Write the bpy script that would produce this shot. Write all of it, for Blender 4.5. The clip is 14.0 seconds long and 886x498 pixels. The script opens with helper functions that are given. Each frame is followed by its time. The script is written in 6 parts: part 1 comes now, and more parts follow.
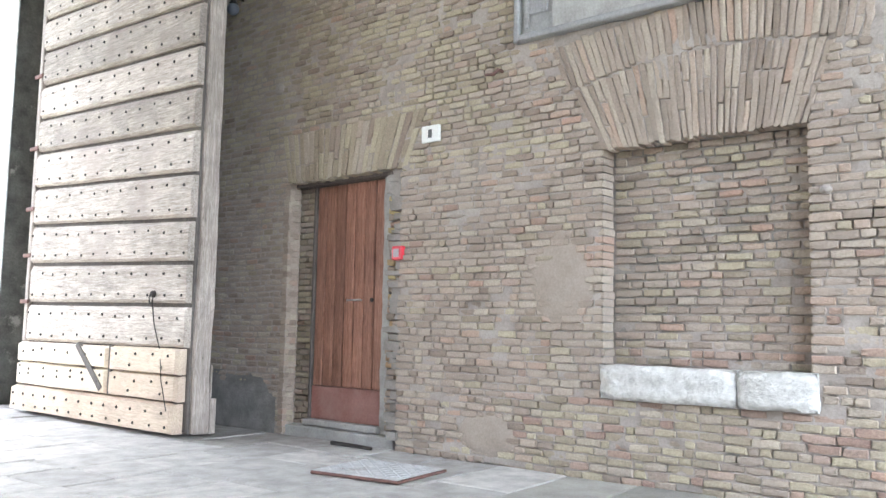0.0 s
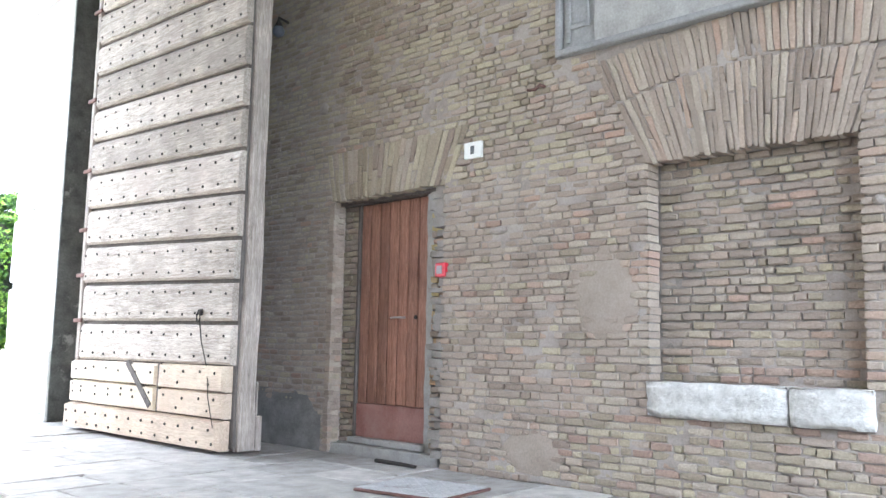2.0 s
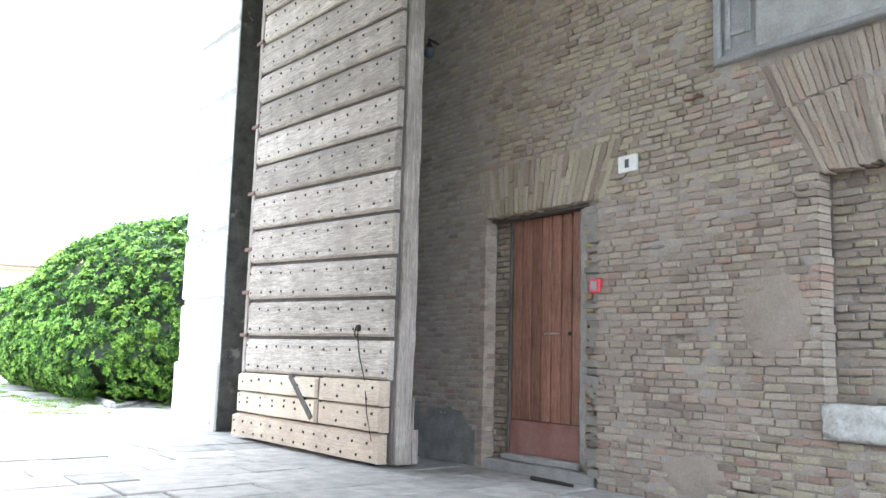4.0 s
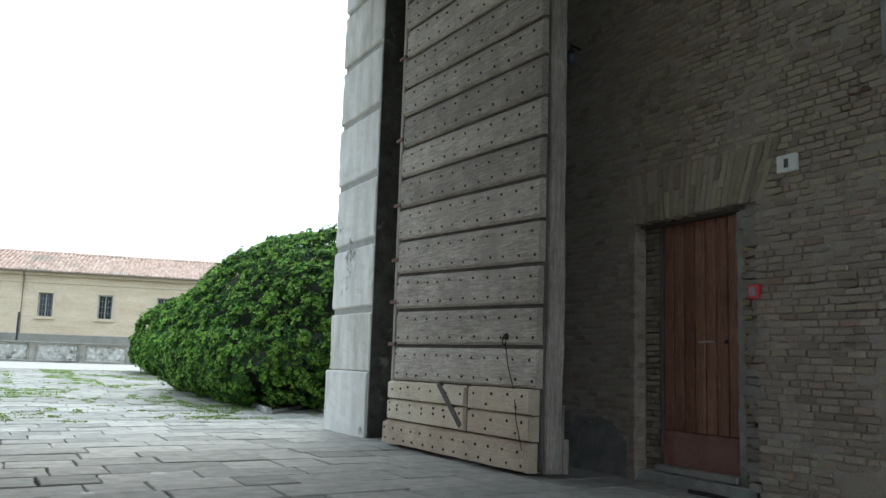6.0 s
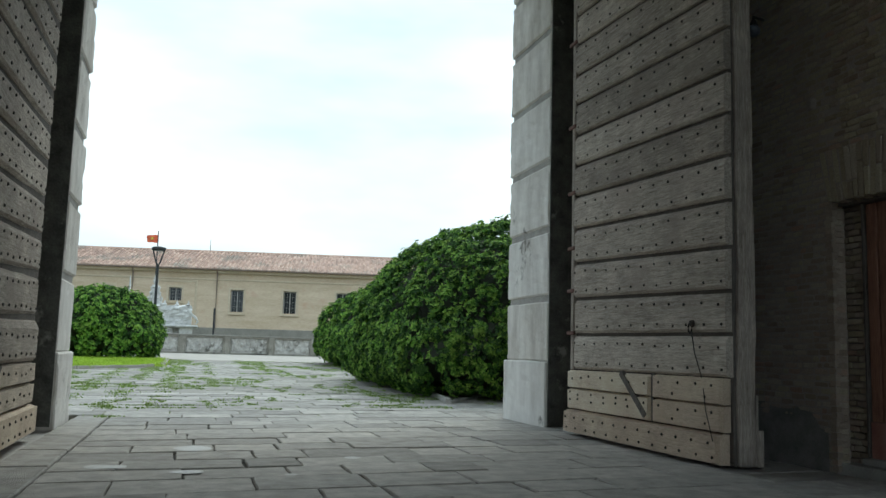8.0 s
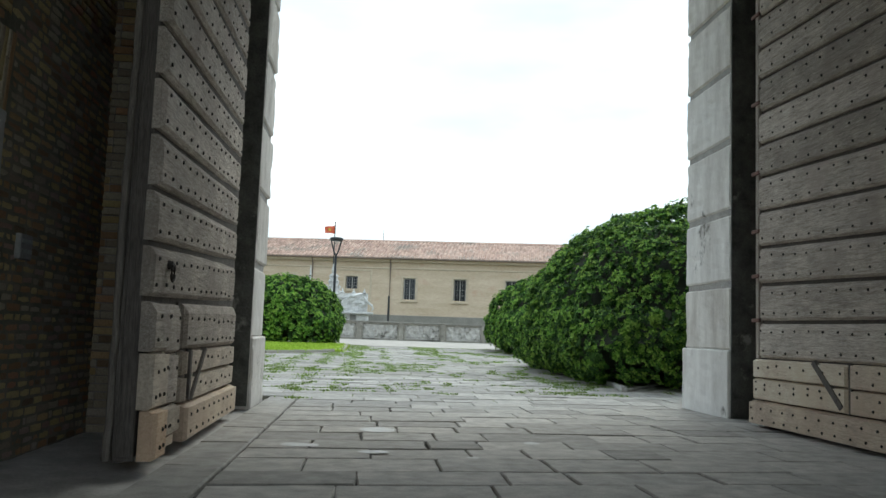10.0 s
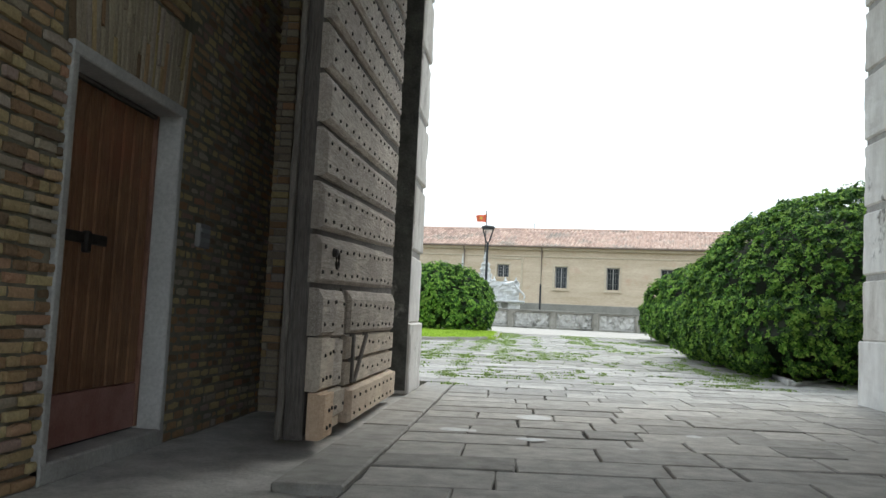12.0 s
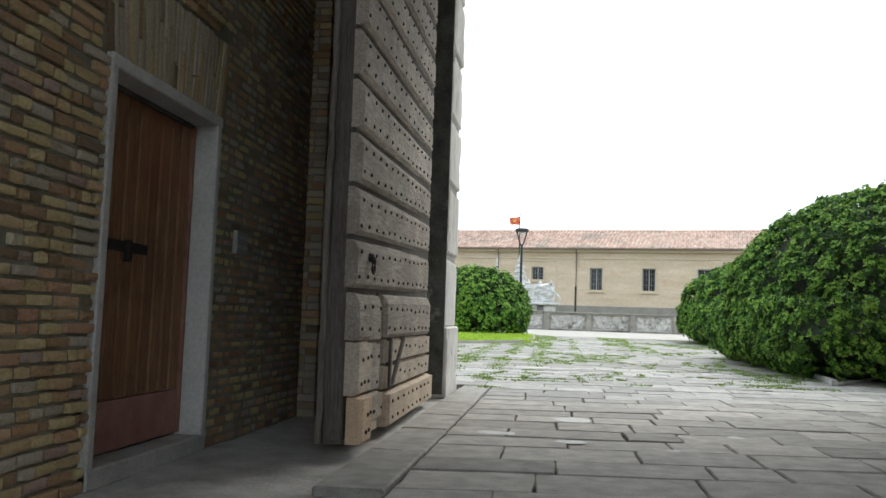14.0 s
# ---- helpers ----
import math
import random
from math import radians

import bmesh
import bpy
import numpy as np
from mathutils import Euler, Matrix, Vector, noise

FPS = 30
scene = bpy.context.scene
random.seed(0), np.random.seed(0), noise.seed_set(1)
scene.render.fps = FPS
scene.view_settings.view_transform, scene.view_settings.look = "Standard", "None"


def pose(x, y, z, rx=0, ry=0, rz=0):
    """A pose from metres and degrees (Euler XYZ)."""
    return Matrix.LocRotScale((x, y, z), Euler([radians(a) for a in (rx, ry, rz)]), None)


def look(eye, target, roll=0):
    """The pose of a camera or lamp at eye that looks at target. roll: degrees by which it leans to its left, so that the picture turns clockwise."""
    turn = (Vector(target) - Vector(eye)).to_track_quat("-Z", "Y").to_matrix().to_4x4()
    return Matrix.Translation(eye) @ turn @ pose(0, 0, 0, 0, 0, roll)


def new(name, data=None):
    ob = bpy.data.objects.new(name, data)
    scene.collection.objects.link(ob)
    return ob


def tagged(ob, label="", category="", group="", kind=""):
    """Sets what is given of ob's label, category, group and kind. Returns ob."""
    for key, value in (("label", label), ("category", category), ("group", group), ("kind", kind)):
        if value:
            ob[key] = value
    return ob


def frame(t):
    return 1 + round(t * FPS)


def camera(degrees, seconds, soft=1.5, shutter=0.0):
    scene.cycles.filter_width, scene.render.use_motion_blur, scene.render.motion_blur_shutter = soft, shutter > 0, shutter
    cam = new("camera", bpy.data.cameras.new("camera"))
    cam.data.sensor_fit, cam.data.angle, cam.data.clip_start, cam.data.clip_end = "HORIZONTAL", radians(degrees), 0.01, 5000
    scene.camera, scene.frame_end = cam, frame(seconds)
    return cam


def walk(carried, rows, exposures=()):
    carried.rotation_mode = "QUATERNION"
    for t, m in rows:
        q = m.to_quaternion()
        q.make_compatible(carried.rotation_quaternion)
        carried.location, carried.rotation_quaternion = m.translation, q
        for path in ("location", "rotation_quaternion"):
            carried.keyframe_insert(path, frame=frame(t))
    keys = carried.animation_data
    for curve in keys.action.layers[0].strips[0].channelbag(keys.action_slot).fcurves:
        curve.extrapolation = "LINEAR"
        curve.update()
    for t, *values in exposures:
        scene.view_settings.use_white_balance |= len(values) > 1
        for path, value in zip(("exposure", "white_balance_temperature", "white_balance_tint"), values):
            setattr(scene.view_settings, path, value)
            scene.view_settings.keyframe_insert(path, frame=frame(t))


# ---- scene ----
cam = camera(54.7, 14.0)
PATH = [
    (0, 0.157, -0.090, 0.983, 95.48, -1.15, -49.34),
    (0.5, 0.162, -0.097, 0.978, 95.94, -1.12, -49.41),
    (1, 0.206, -0.115, 0.970, 96.41, -1.04, -48.79),
    (1.5, 0.210, -0.109, 0.971, 96.53, -1.16, -47.71),
    (2, 0.202, -0.099, 0.956, 96.77, -1.10, -46.14),
    (2.5, 0.188, -0.087, 0.966, 96.97, -1.26, -44.30),
    (5, 0.073, -0.013, 0.967, 97.96, -1.70, -31.57),
    (5.5, 0.049, -0.002, 0.959, 98.10, -1.76, -29.54),
    (6, 0.048, 0.004, 0.956, 97.86, -1.86, -27.46),
    (6.5, 0.044, 0.020, 0.950, 97.59, -1.59, -25.22),
    (7, 0.013, 0.036, 0.944, 97.37, -1.30, -22.00),
    (7.5, -0.027, 0.033, 0.930, 97.12, -1.87, -19.10),
    (8, -0.038, 0.047, 0.925, 96.97, -1.63, -16.15),
    (10.5, -0.129, 0.054, 0.911, 95.43, -2.32, -1.83),
    (11, -0.139, 0.053, 0.910, 94.89, -2.53, 1.29),
    (11.5, -0.146, 0.051, 0.908, 94.54, -2.79, 3.33),
    (12, -0.162, 0.063, 0.906, 94.58, -2.78, 5.07),
    (12.5, -0.157, 0.059, 0.900, 95.01, -2.87, 6.54),
    (13, -0.165, 0.067, 0.903, 94.41, -2.80, 7.04),
    (13.5, -0.173, 0.070, 0.904, 94.67, -2.63, 7.19),
    (14, -0.174, 0.058, 0.901, 94.74, -1.97, 7.40),
]
walk(cam, [(t, pose(x, y, z, rx, ry, rz)) for t, x, y, z, rx, ry, rz in PATH],
     exposures=[(0.0, 3.5, 6250, 11), (1.5, 3.5, 6100, 11), (2.7, 3.3, 6050, 12), (4.8, 2.35, 6000, 5), (5.5, 1.25, 6050, 2), (6.5, 0.45, 6100, -1),
                (7.5, 0.06, 6200, -3), (8.2, 0.04, 6250, -1), (10.3, 0.2, 6400, 2), (11.0, 0.27, 6450, 4), (12.0, 0.56, 6500, 5), (14.0, 0.62, 6600, 6)])

# ---- world and sun: a bright overcast day ----
world = bpy.data.worlds.new("overcast")
scene.world = world
world.use_nodes = True
wn, wl = world.node_tree.nodes, world.node_tree.links
wn.clear()
w_out = wn.new("ShaderNodeOutputWorld")
w_bg = wn.new("ShaderNodeBackground")
w_sky = wn.new("ShaderNodeTexSky")
w_sky.sky_type = "NISHITA"
w_sky.sun_disc = False
w_sky.sun_elevation = radians(45.5)
w_sky.sun_rotation = radians(25)
w_tc = wn.new("ShaderNodeTexCoord")
w_map = wn.new("ShaderNodeMapping")
w_map.inputs["Scale"].default_value = (1.0, 1.0, 3.2)
w_no = wn.new("ShaderNodeTexNoise")
w_no.inputs["Scale"].default_value = 1.6
w_no.inputs["Detail"].default_value = 5.0
w_no.inputs["Roughness"].default_value = 0.5
w_ramp = wn.new("ShaderNodeValToRGB")
w_ramp.color_ramp.elements[0].position = 0.42
w_ramp.color_ramp.elements[0].color = (8.2, 9.7, 11.7, 1)
w_ramp.color_ramp.elements[1].position = 0.68
w_ramp.color_ramp.elements[1].color = (14.2, 14.7, 15.2, 1)
w_mix = wn.new("ShaderNodeMix")
w_mix.data_type = "RGBA"
w_mix.inputs["Factor"].default_value = 0.86
wl.new(w_tc.outputs["Generated"], w_map.inputs["Vector"])
wl.new(w_map.outputs["Vector"], w_no.inputs["Vector"])
wl.new(w_no.outputs["Fac"], w_ramp.inputs["Fac"])
wl.new(w_sky.outputs["Color"], w_mix.inputs["A"])
wl.new(w_ramp.outputs["Color"], w_mix.inputs["B"])
# an overcast sky is brighter overhead than near the horizon
w_sep = wn.new("ShaderNodeSeparateXYZ")
wl.new(w_tc.outputs["Generated"], w_sep.inputs["Vector"])
w_lift = wn.new("ShaderNodeMapRange")
w_lift.inputs["From Min"].default_value, w_lift.inputs["From Max"].default_value = 0.0, 1.0
w_lift.inputs["To Min"].default_value, w_lift.inputs["To Max"].default_value = 0.66, 1.08
wl.new(w_sep.outputs["Z"], w_lift.inputs["Value"])
w_mul = wn.new("ShaderNodeMix")
w_mul.data_type, w_mul.blend_type = "RGBA", "MULTIPLY"
w_mul.inputs["Factor"].default_value = 1.0
wl.new(w_mix.outputs["Result"], w_mul.inputs["A"])
wl.new(w_lift.outputs["Result"], w_mul.inputs["B"])
wl.new(w_mul.outputs["Result"], w_bg.inputs["Color"])
w_bg.inputs["Strength"].default_value = 0.12
wl.new(w_bg.outputs["Background"], w_out.inputs["Surface"])

sun_data = bpy.data.lights.new("sun", "SUN")
sun_data.energy = 1.35
sun_data.angle = radians(30)
sun_data.color = (1.0, 0.96, 0.9)
sun = new("sun", sun_data)
sun.matrix_world = look((14, 30, 34), (0, 0, 0))


# ---- materials ----
def nodes_of(name):
    m = bpy.data.materials.new(name)
    m.use_nodes = True
    return m, m.node_tree.nodes, m.node_tree.links, m.node_tree.nodes["Principled BSDF"]


def noise_node(n, l, coord, scale, detail=4.0, rough=0.6, stretch=(1, 1, 1)):
    mp = n.new("ShaderNodeMapping")
    mp.inputs["Scale"].default_value = stretch
    t = n.new("ShaderNodeTexNoise")
    t.inputs["Scale"].default_value = scale
    t.inputs["Detail"].default_value = detail
    t.inputs["Roughness"].default_value = rough
    l.new(coord, mp.inputs["Vector"])
    l.new(mp.outputs["Vector"], t.inputs["Vector"])
    return t.outputs["Fac"]


def ramp_node(n, l, fac, stops):
    r = n.new("ShaderNodeValToRGB")
    while len(r.color_ramp.elements) < len(stops):
        r.color_ramp.elements.new(0.5)
    for e, (p, c) in zip(r.color_ramp.elements, stops):
        e.position, e.color = p, (*c, 1)
    l.new(fac, r.inputs["Fac"])
    return r.outputs["Color"]


def mix_node(n, l, fac, a, b, blend="MIX"):
    m = n.new("ShaderNodeMix")
    m.data_type, m.blend_type = "RGBA", blend
    for key, v in (("Factor", fac), ("A", a), ("B", b)):
        if isinstance(v, (int, float)):
            m.inputs[key].default_value = v
        elif isinstance(v, tuple):
            m.inputs[key].default_value = (*v, 1)
        else:
            l.new(v, m.inputs[key])
    return m.outputs["Result"]


def step_node(n, l, fac, lo, hi):
    r = n.new("ShaderNodeMapRange")
    r.inputs["From Min"].default_value, r.inputs["From Max"].default_value = lo, hi
    l.new(fac, r.inputs["Value"])
    return r.outputs["Result"]


def bump_node(n, l, bsdf, height, strength, distance):
    b = n.new("ShaderNodeBump")
    b.inputs["Strength"].default_value, b.inputs["Distance"].default_value = strength, distance
    l.new(height, b.inputs["Height"])
    l.new(b.outputs["Normal"], bsdf.inputs["Normal"])


def place_coord(n):
    return n.new("ShaderNodeNewGeometry").outputs["Position"]


def random_of(n, island):
    if island:
        return n.new("ShaderNodeNewGeometry").outputs["Random Per Island"]
    return n.new("ShaderNodeObjectInfo").outputs["Random"]


def surface(name, dark, light, scale=6.0, grain=60.0, rough=0.85, bump=0.35, depth=0.01, spots=None, spot_at=(0.58, 0.68), stretch=(1, 1, 1), metal=0.0, vary=None, vary_amount=0.25):
    """A stony or painted surface: two colours over a broad noise, a fine grain, optional stains and a tone of its own for each piece."""
    m, n, l, b = nodes_of(name)
    p = place_coord(n)
    broad = noise_node(n, l, p, scale, 5, 0.6, stretch)
    fine = noise_node(n, l, p, grain, 4, 0.65, stretch)
    c = ramp_node(n, l, broad, [(0.3, dark), (0.7, light)])
    c = mix_node(n, l, 0.35, c, ramp_node(n, l, fine, [(0.25, (0.25, 0.25, 0.25)), (0.75, (0.75, 0.75, 0.75))]), "OVERLAY")
    if spots:
        s = step_node(n, l, noise_node(n, l, p, scale * 0.45, 6, 0.7), *spot_at)
        c = mix_node(n, l, s, c, spots)
    if vary:
        r = random_of(n, vary == "island")
        c = mix_node(n, l, vary_amount, c, ramp_node(n, l, r, [(0.0, (0.15, 0.15, 0.15)), (1.0, (0.85, 0.85, 0.85))]), "OVERLAY")
    l.new(c, b.inputs["Base Color"])
    b.inputs["Roughness"].default_value, b.inputs["Metallic"].default_value = rough, metal
    bump_node(n, l, b, mix_node(n, l, 0.5, broad, fine), bump, depth)
    return m


def brick_material(name, tones, island, smear=0.45):
    """Old hand-made brick: a tone for each brick, pitted grain, and thin lime smears over it."""
    m, n, l, b = nodes_of(name)
    p = place_coord(n)
    c = ramp_node(n, l, random_of(n, island), tones)
    fine = noise_node(n, l, p, 55, 5, 0.7)
    mid = noise_node(n, l, p, 11, 5, 0.65)
    c = mix_node(n, l, 0.45, c, ramp_node(n, l, fine, [(0.25, (0.2, 0.2, 0.2)), (0.75, (0.8, 0.8, 0.8))]), "OVERLAY")
    lime = step_node(n, l, noise_node(n, l, p, 1.3, 7, 0.7), 0.42, 0.66)
    lm = n.new("ShaderNodeMath")
    lm.operation = "MULTIPLY"
    l.new(lime, lm.inputs[0])
    lm.inputs[1].default_value = smear
    c = mix_node(n, l, lm.outputs[0], c, (0.365, 0.305, 0.25))
    dirt = step_node(n, l, noise_node(n, l, p, 2.6, 8, 0.72), 0.56, 0.76)
    dm = n.new("ShaderNodeMath")
    dm.operation = "MULTIPLY"
    l.new(dirt, dm.inputs[0])
    dm.inputs[1].default_value = 0.5
    c = mix_node(n, l, dm.outputs[0], c, (0.13, 0.115, 0.1))
    l.new(c, b.inputs["Base Color"])
    b.inputs["Roughness"].default_value = 0.93
    b.inputs["Specular IOR Level"].default_value = 0.25
    bump_node(n, l, b, mix_node(n, l, 0.5, mid, fine), 0.9, 0.016)
    return m


PINK = [(0.0, (0.23, 0.18, 0.145)), (0.25, (0.325, 0.262, 0.215)), (0.6, (0.37, 0.3, 0.245)), (0.85, (0.43, 0.365, 0.29)), (1.0, (0.39, 0.26, 0.2))]
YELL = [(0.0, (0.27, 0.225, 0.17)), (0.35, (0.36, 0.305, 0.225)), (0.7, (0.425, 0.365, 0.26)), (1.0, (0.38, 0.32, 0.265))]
REDS = [(0.0, (0.3, 0.205, 0.165)), (0.6, (0.35, 0.245, 0.195)), (1.0, (0.38, 0.29, 0.24))]
RUST = [(0.0, (0.17, 0.12, 0.075)), (0.25, (0.36, 0.22, 0.12)), (0.5, (0.42, 0.33, 0.17)), (0.75, (0.5, 0.4, 0.21)), (1.0, (0.4, 0.22, 0.14))]
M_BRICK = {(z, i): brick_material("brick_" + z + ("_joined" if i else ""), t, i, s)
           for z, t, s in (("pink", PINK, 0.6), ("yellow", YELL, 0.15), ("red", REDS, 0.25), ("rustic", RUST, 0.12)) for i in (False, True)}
M_OLDLIME = surface("dark_old_mortar", (0.13, 0.12, 0.085), (0.26, 0.235, 0.18), 4, 60, 0.95, 0.8, 0.012, (0.1, 0.11, 0.07), (0.56, 0.74))
M_LIME = surface("lime_mortar_smear", (0.28, 0.24, 0.21), (0.4, 0.35, 0.31), 4, 60, 0.95, 0.8, 0.012, (0.2, 0.175, 0.155), (0.6, 0.78))
M_SMOOTHPATCH = surface("smooth_wall_patch", (0.27, 0.22, 0.18), (0.35, 0.29, 0.24), 5, 60, 0.95, 0.5, 0.008, (0.2, 0.165, 0.14), (0.6, 0.78))
M_MORTAR = surface("mortar", (0.2, 0.18, 0.16), (0.34, 0.31, 0.28), 5, 70, 0.95, 0.9, 0.015, (0.12, 0.11, 0.1), (0.58, 0.75))
M_CEMENT = surface("dark_cement_patch", (0.15, 0.142, 0.132), (0.27, 0.255, 0.238), 5, 60, 0.92, 0.7, 0.012)
M_PLASTER = surface("rough_plaster", (0.3, 0.285, 0.265), (0.46, 0.45, 0.42), 4, 50, 0.9, 0.5, 0.01, (0.2, 0.19, 0.18), (0.6, 0.72))
M_JAMB = surface("painted_plaster_jamb", (0.42, 0.41, 0.39), (0.53, 0.52, 0.5), 3, 40, 0.85, 0.3, 0.006, (0.24, 0.23, 0.22), (0.62, 0.68))
M_STONE = surface("white_istrian_stone", (0.56, 0.52, 0.475), (0.82, 0.785, 0.74), 2.6, 45, 0.85, 0.6, 0.012, (0.17, 0.155, 0.135), (0.63, 0.7), stretch=(1.6, 1.6, 0.55), vary="object", vary_amount=0.22)
M_SILL = surface("pitted_marble_sill", (0.44, 0.42, 0.385), (0.66, 0.64, 0.6), 14, 40, 0.85, 0.9, 0.02, (0.36, 0.34, 0.31), (0.56, 0.7))
# the jamb stone in a darker tone, shade of the recessed joints painted in
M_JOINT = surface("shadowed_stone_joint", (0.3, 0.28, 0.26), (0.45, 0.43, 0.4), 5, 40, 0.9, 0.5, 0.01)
M_DARKSTONE = surface("dark_grey_stone", (0.065, 0.067, 0.06), (0.17, 0.168, 0.152), 5, 40, 0.9, 0.7, 0.015, (0.34, 0.33, 0.3), (0.6, 0.68))
M_SLAB = surface("trachyte_slab", (0.275, 0.258, 0.235), (0.46, 0.434, 0.397), 5.5, 75, 0.78, 1.0, 0.014, (0.5, 0.47, 0.43), (0.6, 0.78), vary="object", vary_amount=0.34)
M_SLABJ = surface("trachyte_slab_far", (0.22, 0.205, 0.18), (0.36, 0.34, 0.3), 2.6, 55, 0.78, 0.7, 0.01, (0.2, 0.2, 0.14), (0.56, 0.72), vary="island", vary_amount=0.3)
M_BED = surface("earth_joint_bed", (0.04, 0.038, 0.035), (0.1, 0.095, 0.088), 6, 60, 0.95, 0.7, 0.01)
M_MOSS = surface("mossy_joint_bed", (0.13, 0.16, 0.06), (0.24, 0.28, 0.12), 1.4, 40, 0.95, 0.7, 0.01, (0.22, 0.2, 0.165), (0.44, 0.56))
M_FLOOR = surface("worn_concrete_floor", (0.33, 0.315, 0.295), (0.58, 0.555, 0.525), 3.2, 38, 0.9, 1.0, 0.025, (0.42, 0.41, 0.4), (0.6, 0.74))
M_PALE = surface("pale_gravel_strip", (0.36, 0.33, 0.29), (0.47, 0.43, 0.385), 1.2, 40, 0.9, 0.4, 0.01)
M_IRON = surface("dark_iron", (0.025, 0.022, 0.02), (0.06, 0.05, 0.045), 20, 90, 0.6, 0.4, 0.002, metal=0.6)
M_RUST = surface("rusty_iron_strap", (0.1, 0.055, 0.045), (0.2, 0.1, 0.08), 20, 90, 0.8, 0.4, 0.002, metal=0.2)
M_STEEL = surface("worn_checker_plate", (0.45, 0.45, 0.45), (0.62, 0.62, 0.61), 8, 60, 0.45, 0.3, 0.003, (0.28, 0.24, 0.2), (0.58, 0.7), metal=0.55)
M_GREYPAINT = surface("grey_painted_wood", (0.25, 0.245, 0.24), (0.34, 0.335, 0.325), 5, 50, 0.7, 0.3, 0.004)
M_OCHRE = surface("ochre_render", (0.55, 0.43, 0.3), (0.69, 0.565, 0.43), 1.1, 12, 0.9, 0.2, 0.01, (0.58, 0.39, 0.28), (0.56, 0.7), stretch=(0.35, 1.0, 1.8))
M_OCHRE_TRIM = surface("ochre_moulding", (0.55, 0.45, 0.325), (0.64, 0.545, 0.42), 0.8, 12, 0.9, 0.2, 0.01)
M_TILE = surface("terracotta_roof_tiles", (0.42, 0.28, 0.22), (0.6, 0.43, 0.35), 0.9, 20, 0.9, 0.4, 0.02, (0.36, 0.3, 0.25), (0.52, 0.62), vary="island", vary_amount=0.4)
M_PLINTH = surface("grey_plinth_render", (0.2, 0.19, 0.165), (0.31, 0.29, 0.255), 0.8, 12, 0.9, 0.3, 0.01)
M_BALUS = surface("weathered_balustrade_stone", (0.2, 0.185, 0.155), (0.38, 0.355, 0.305), 2.0, 30, 0.9, 0.5, 0.01, (0.1, 0.095, 0.08), (0.54, 0.66))
M_RELIEF = surface("pale_carved_relief", (0.36, 0.34, 0.31), (0.6, 0.58, 0.54), 5.0, 30, 0.85, 0.4, 0.01, (0.17, 0.16, 0.14), (0.56, 0.68))
M_MONUMENT = surface("white_marble_monument", (0.48, 0.475, 0.46), (0.72, 0.71, 0.69), 3.0, 30, 0.75, 0.4, 0.01, (0.27, 0.265, 0.25), (0.56, 0.7))
M_PALEFRAME = surface("pale_grey_window_paint", (0.5, 0.48, 0.45), (0.6, 0.58, 0.55), 3, 30, 0.7, 0.1, 0.002)
M_PIPE = surface("brown_drainpipe", (0.2, 0.15, 0.12), (0.28, 0.22, 0.18), 3, 30, 0.7, 0.1, 0.002)
M_BARS = surface("faded_grey_iron_bars", (0.2, 0.19, 0.18), (0.28, 0.27, 0.26), 3, 30, 0.7, 0.1, 0.002)
M_LAMP = surface("dark_grey_lamp_metal", (0.03, 0.032, 0.034), (0.05, 0.052, 0.055), 8, 60, 0.5, 0.1, 0.001, metal=0.5)
M_SOIL = surface("dark_soil", (0.035, 0.028, 0.02), (0.08, 0.062, 0.045), 5, 50, 0.95, 0.8, 0.02)
M_GROUND = surface("mossy_ground", (0.14, 0.14, 0.09), (0.28, 0.26, 0.2), 0.6, 30, 0.95, 0.5, 0.01, (0.08, 0.11, 0.035), (0.5, 0.64))
M_CEIL = surface("dark_ceiling_plaster", (0.12, 0.11, 0.1), (0.2, 0.18, 0.16), 2, 30, 0.95, 0.4, 0.01)
M_PLATE = surface("white_enamel", (0.74, 0.73, 0.69), (0.8, 0.79, 0.75), 20, 60, 0.35, 0.05, 0.001)
M_BLACK = surface("black_enamel", (0.02, 0.02, 0.02), (0.03, 0.03, 0.03), 20, 60, 0.4, 0.05, 0.001)
M_REDBOX = surface("red_plastic", (0.55, 0.02, 0.04), (0.62, 0.03, 0.05), 20, 60, 0.35, 0.05, 0.001)
M_GREYBOX = surface("grey_glazed_label", (0.2, 0.15, 0.16), (0.28, 0.22, 0.23), 30, 80, 0.3, 0.05, 0.001)
M_CHROME = surface("brushed_steel", (0.55, 0.55, 0.55), (0.65, 0.65, 0.64), 30, 80, 0.3, 0.05, 0.001, metal=1.0)
M_FLAG = surface("red_cloth", (0.72, 0.13, 0.06), (0.8, 0.2, 0.1), 3, 30, 0.8, 0.2, 0.005)
M_GOLD = surface("yellow_cloth", (0.7, 0.45, 0.08), (0.75, 0.5, 0.1), 3, 30, 0.8, 0.2, 0.005)
M_PALESPOT = surface("pale_slab_spot", (0.45, 0.44, 0.42), (0.6, 0.59, 0.57), 12, 60, 0.5, 0.2, 0.002)
M_GLOBE = surface("bluish_lamp_glass", (0.07, 0.08, 0.1), (0.11, 0.12, 0.14), 8, 40, 0.35, 0.05, 0.001)
M_LENS = surface("frosted_lamp_cover", (0.16, 0.165, 0.18), (0.22, 0.225, 0.24), 8, 40, 0.4, 0.05, 0.001)


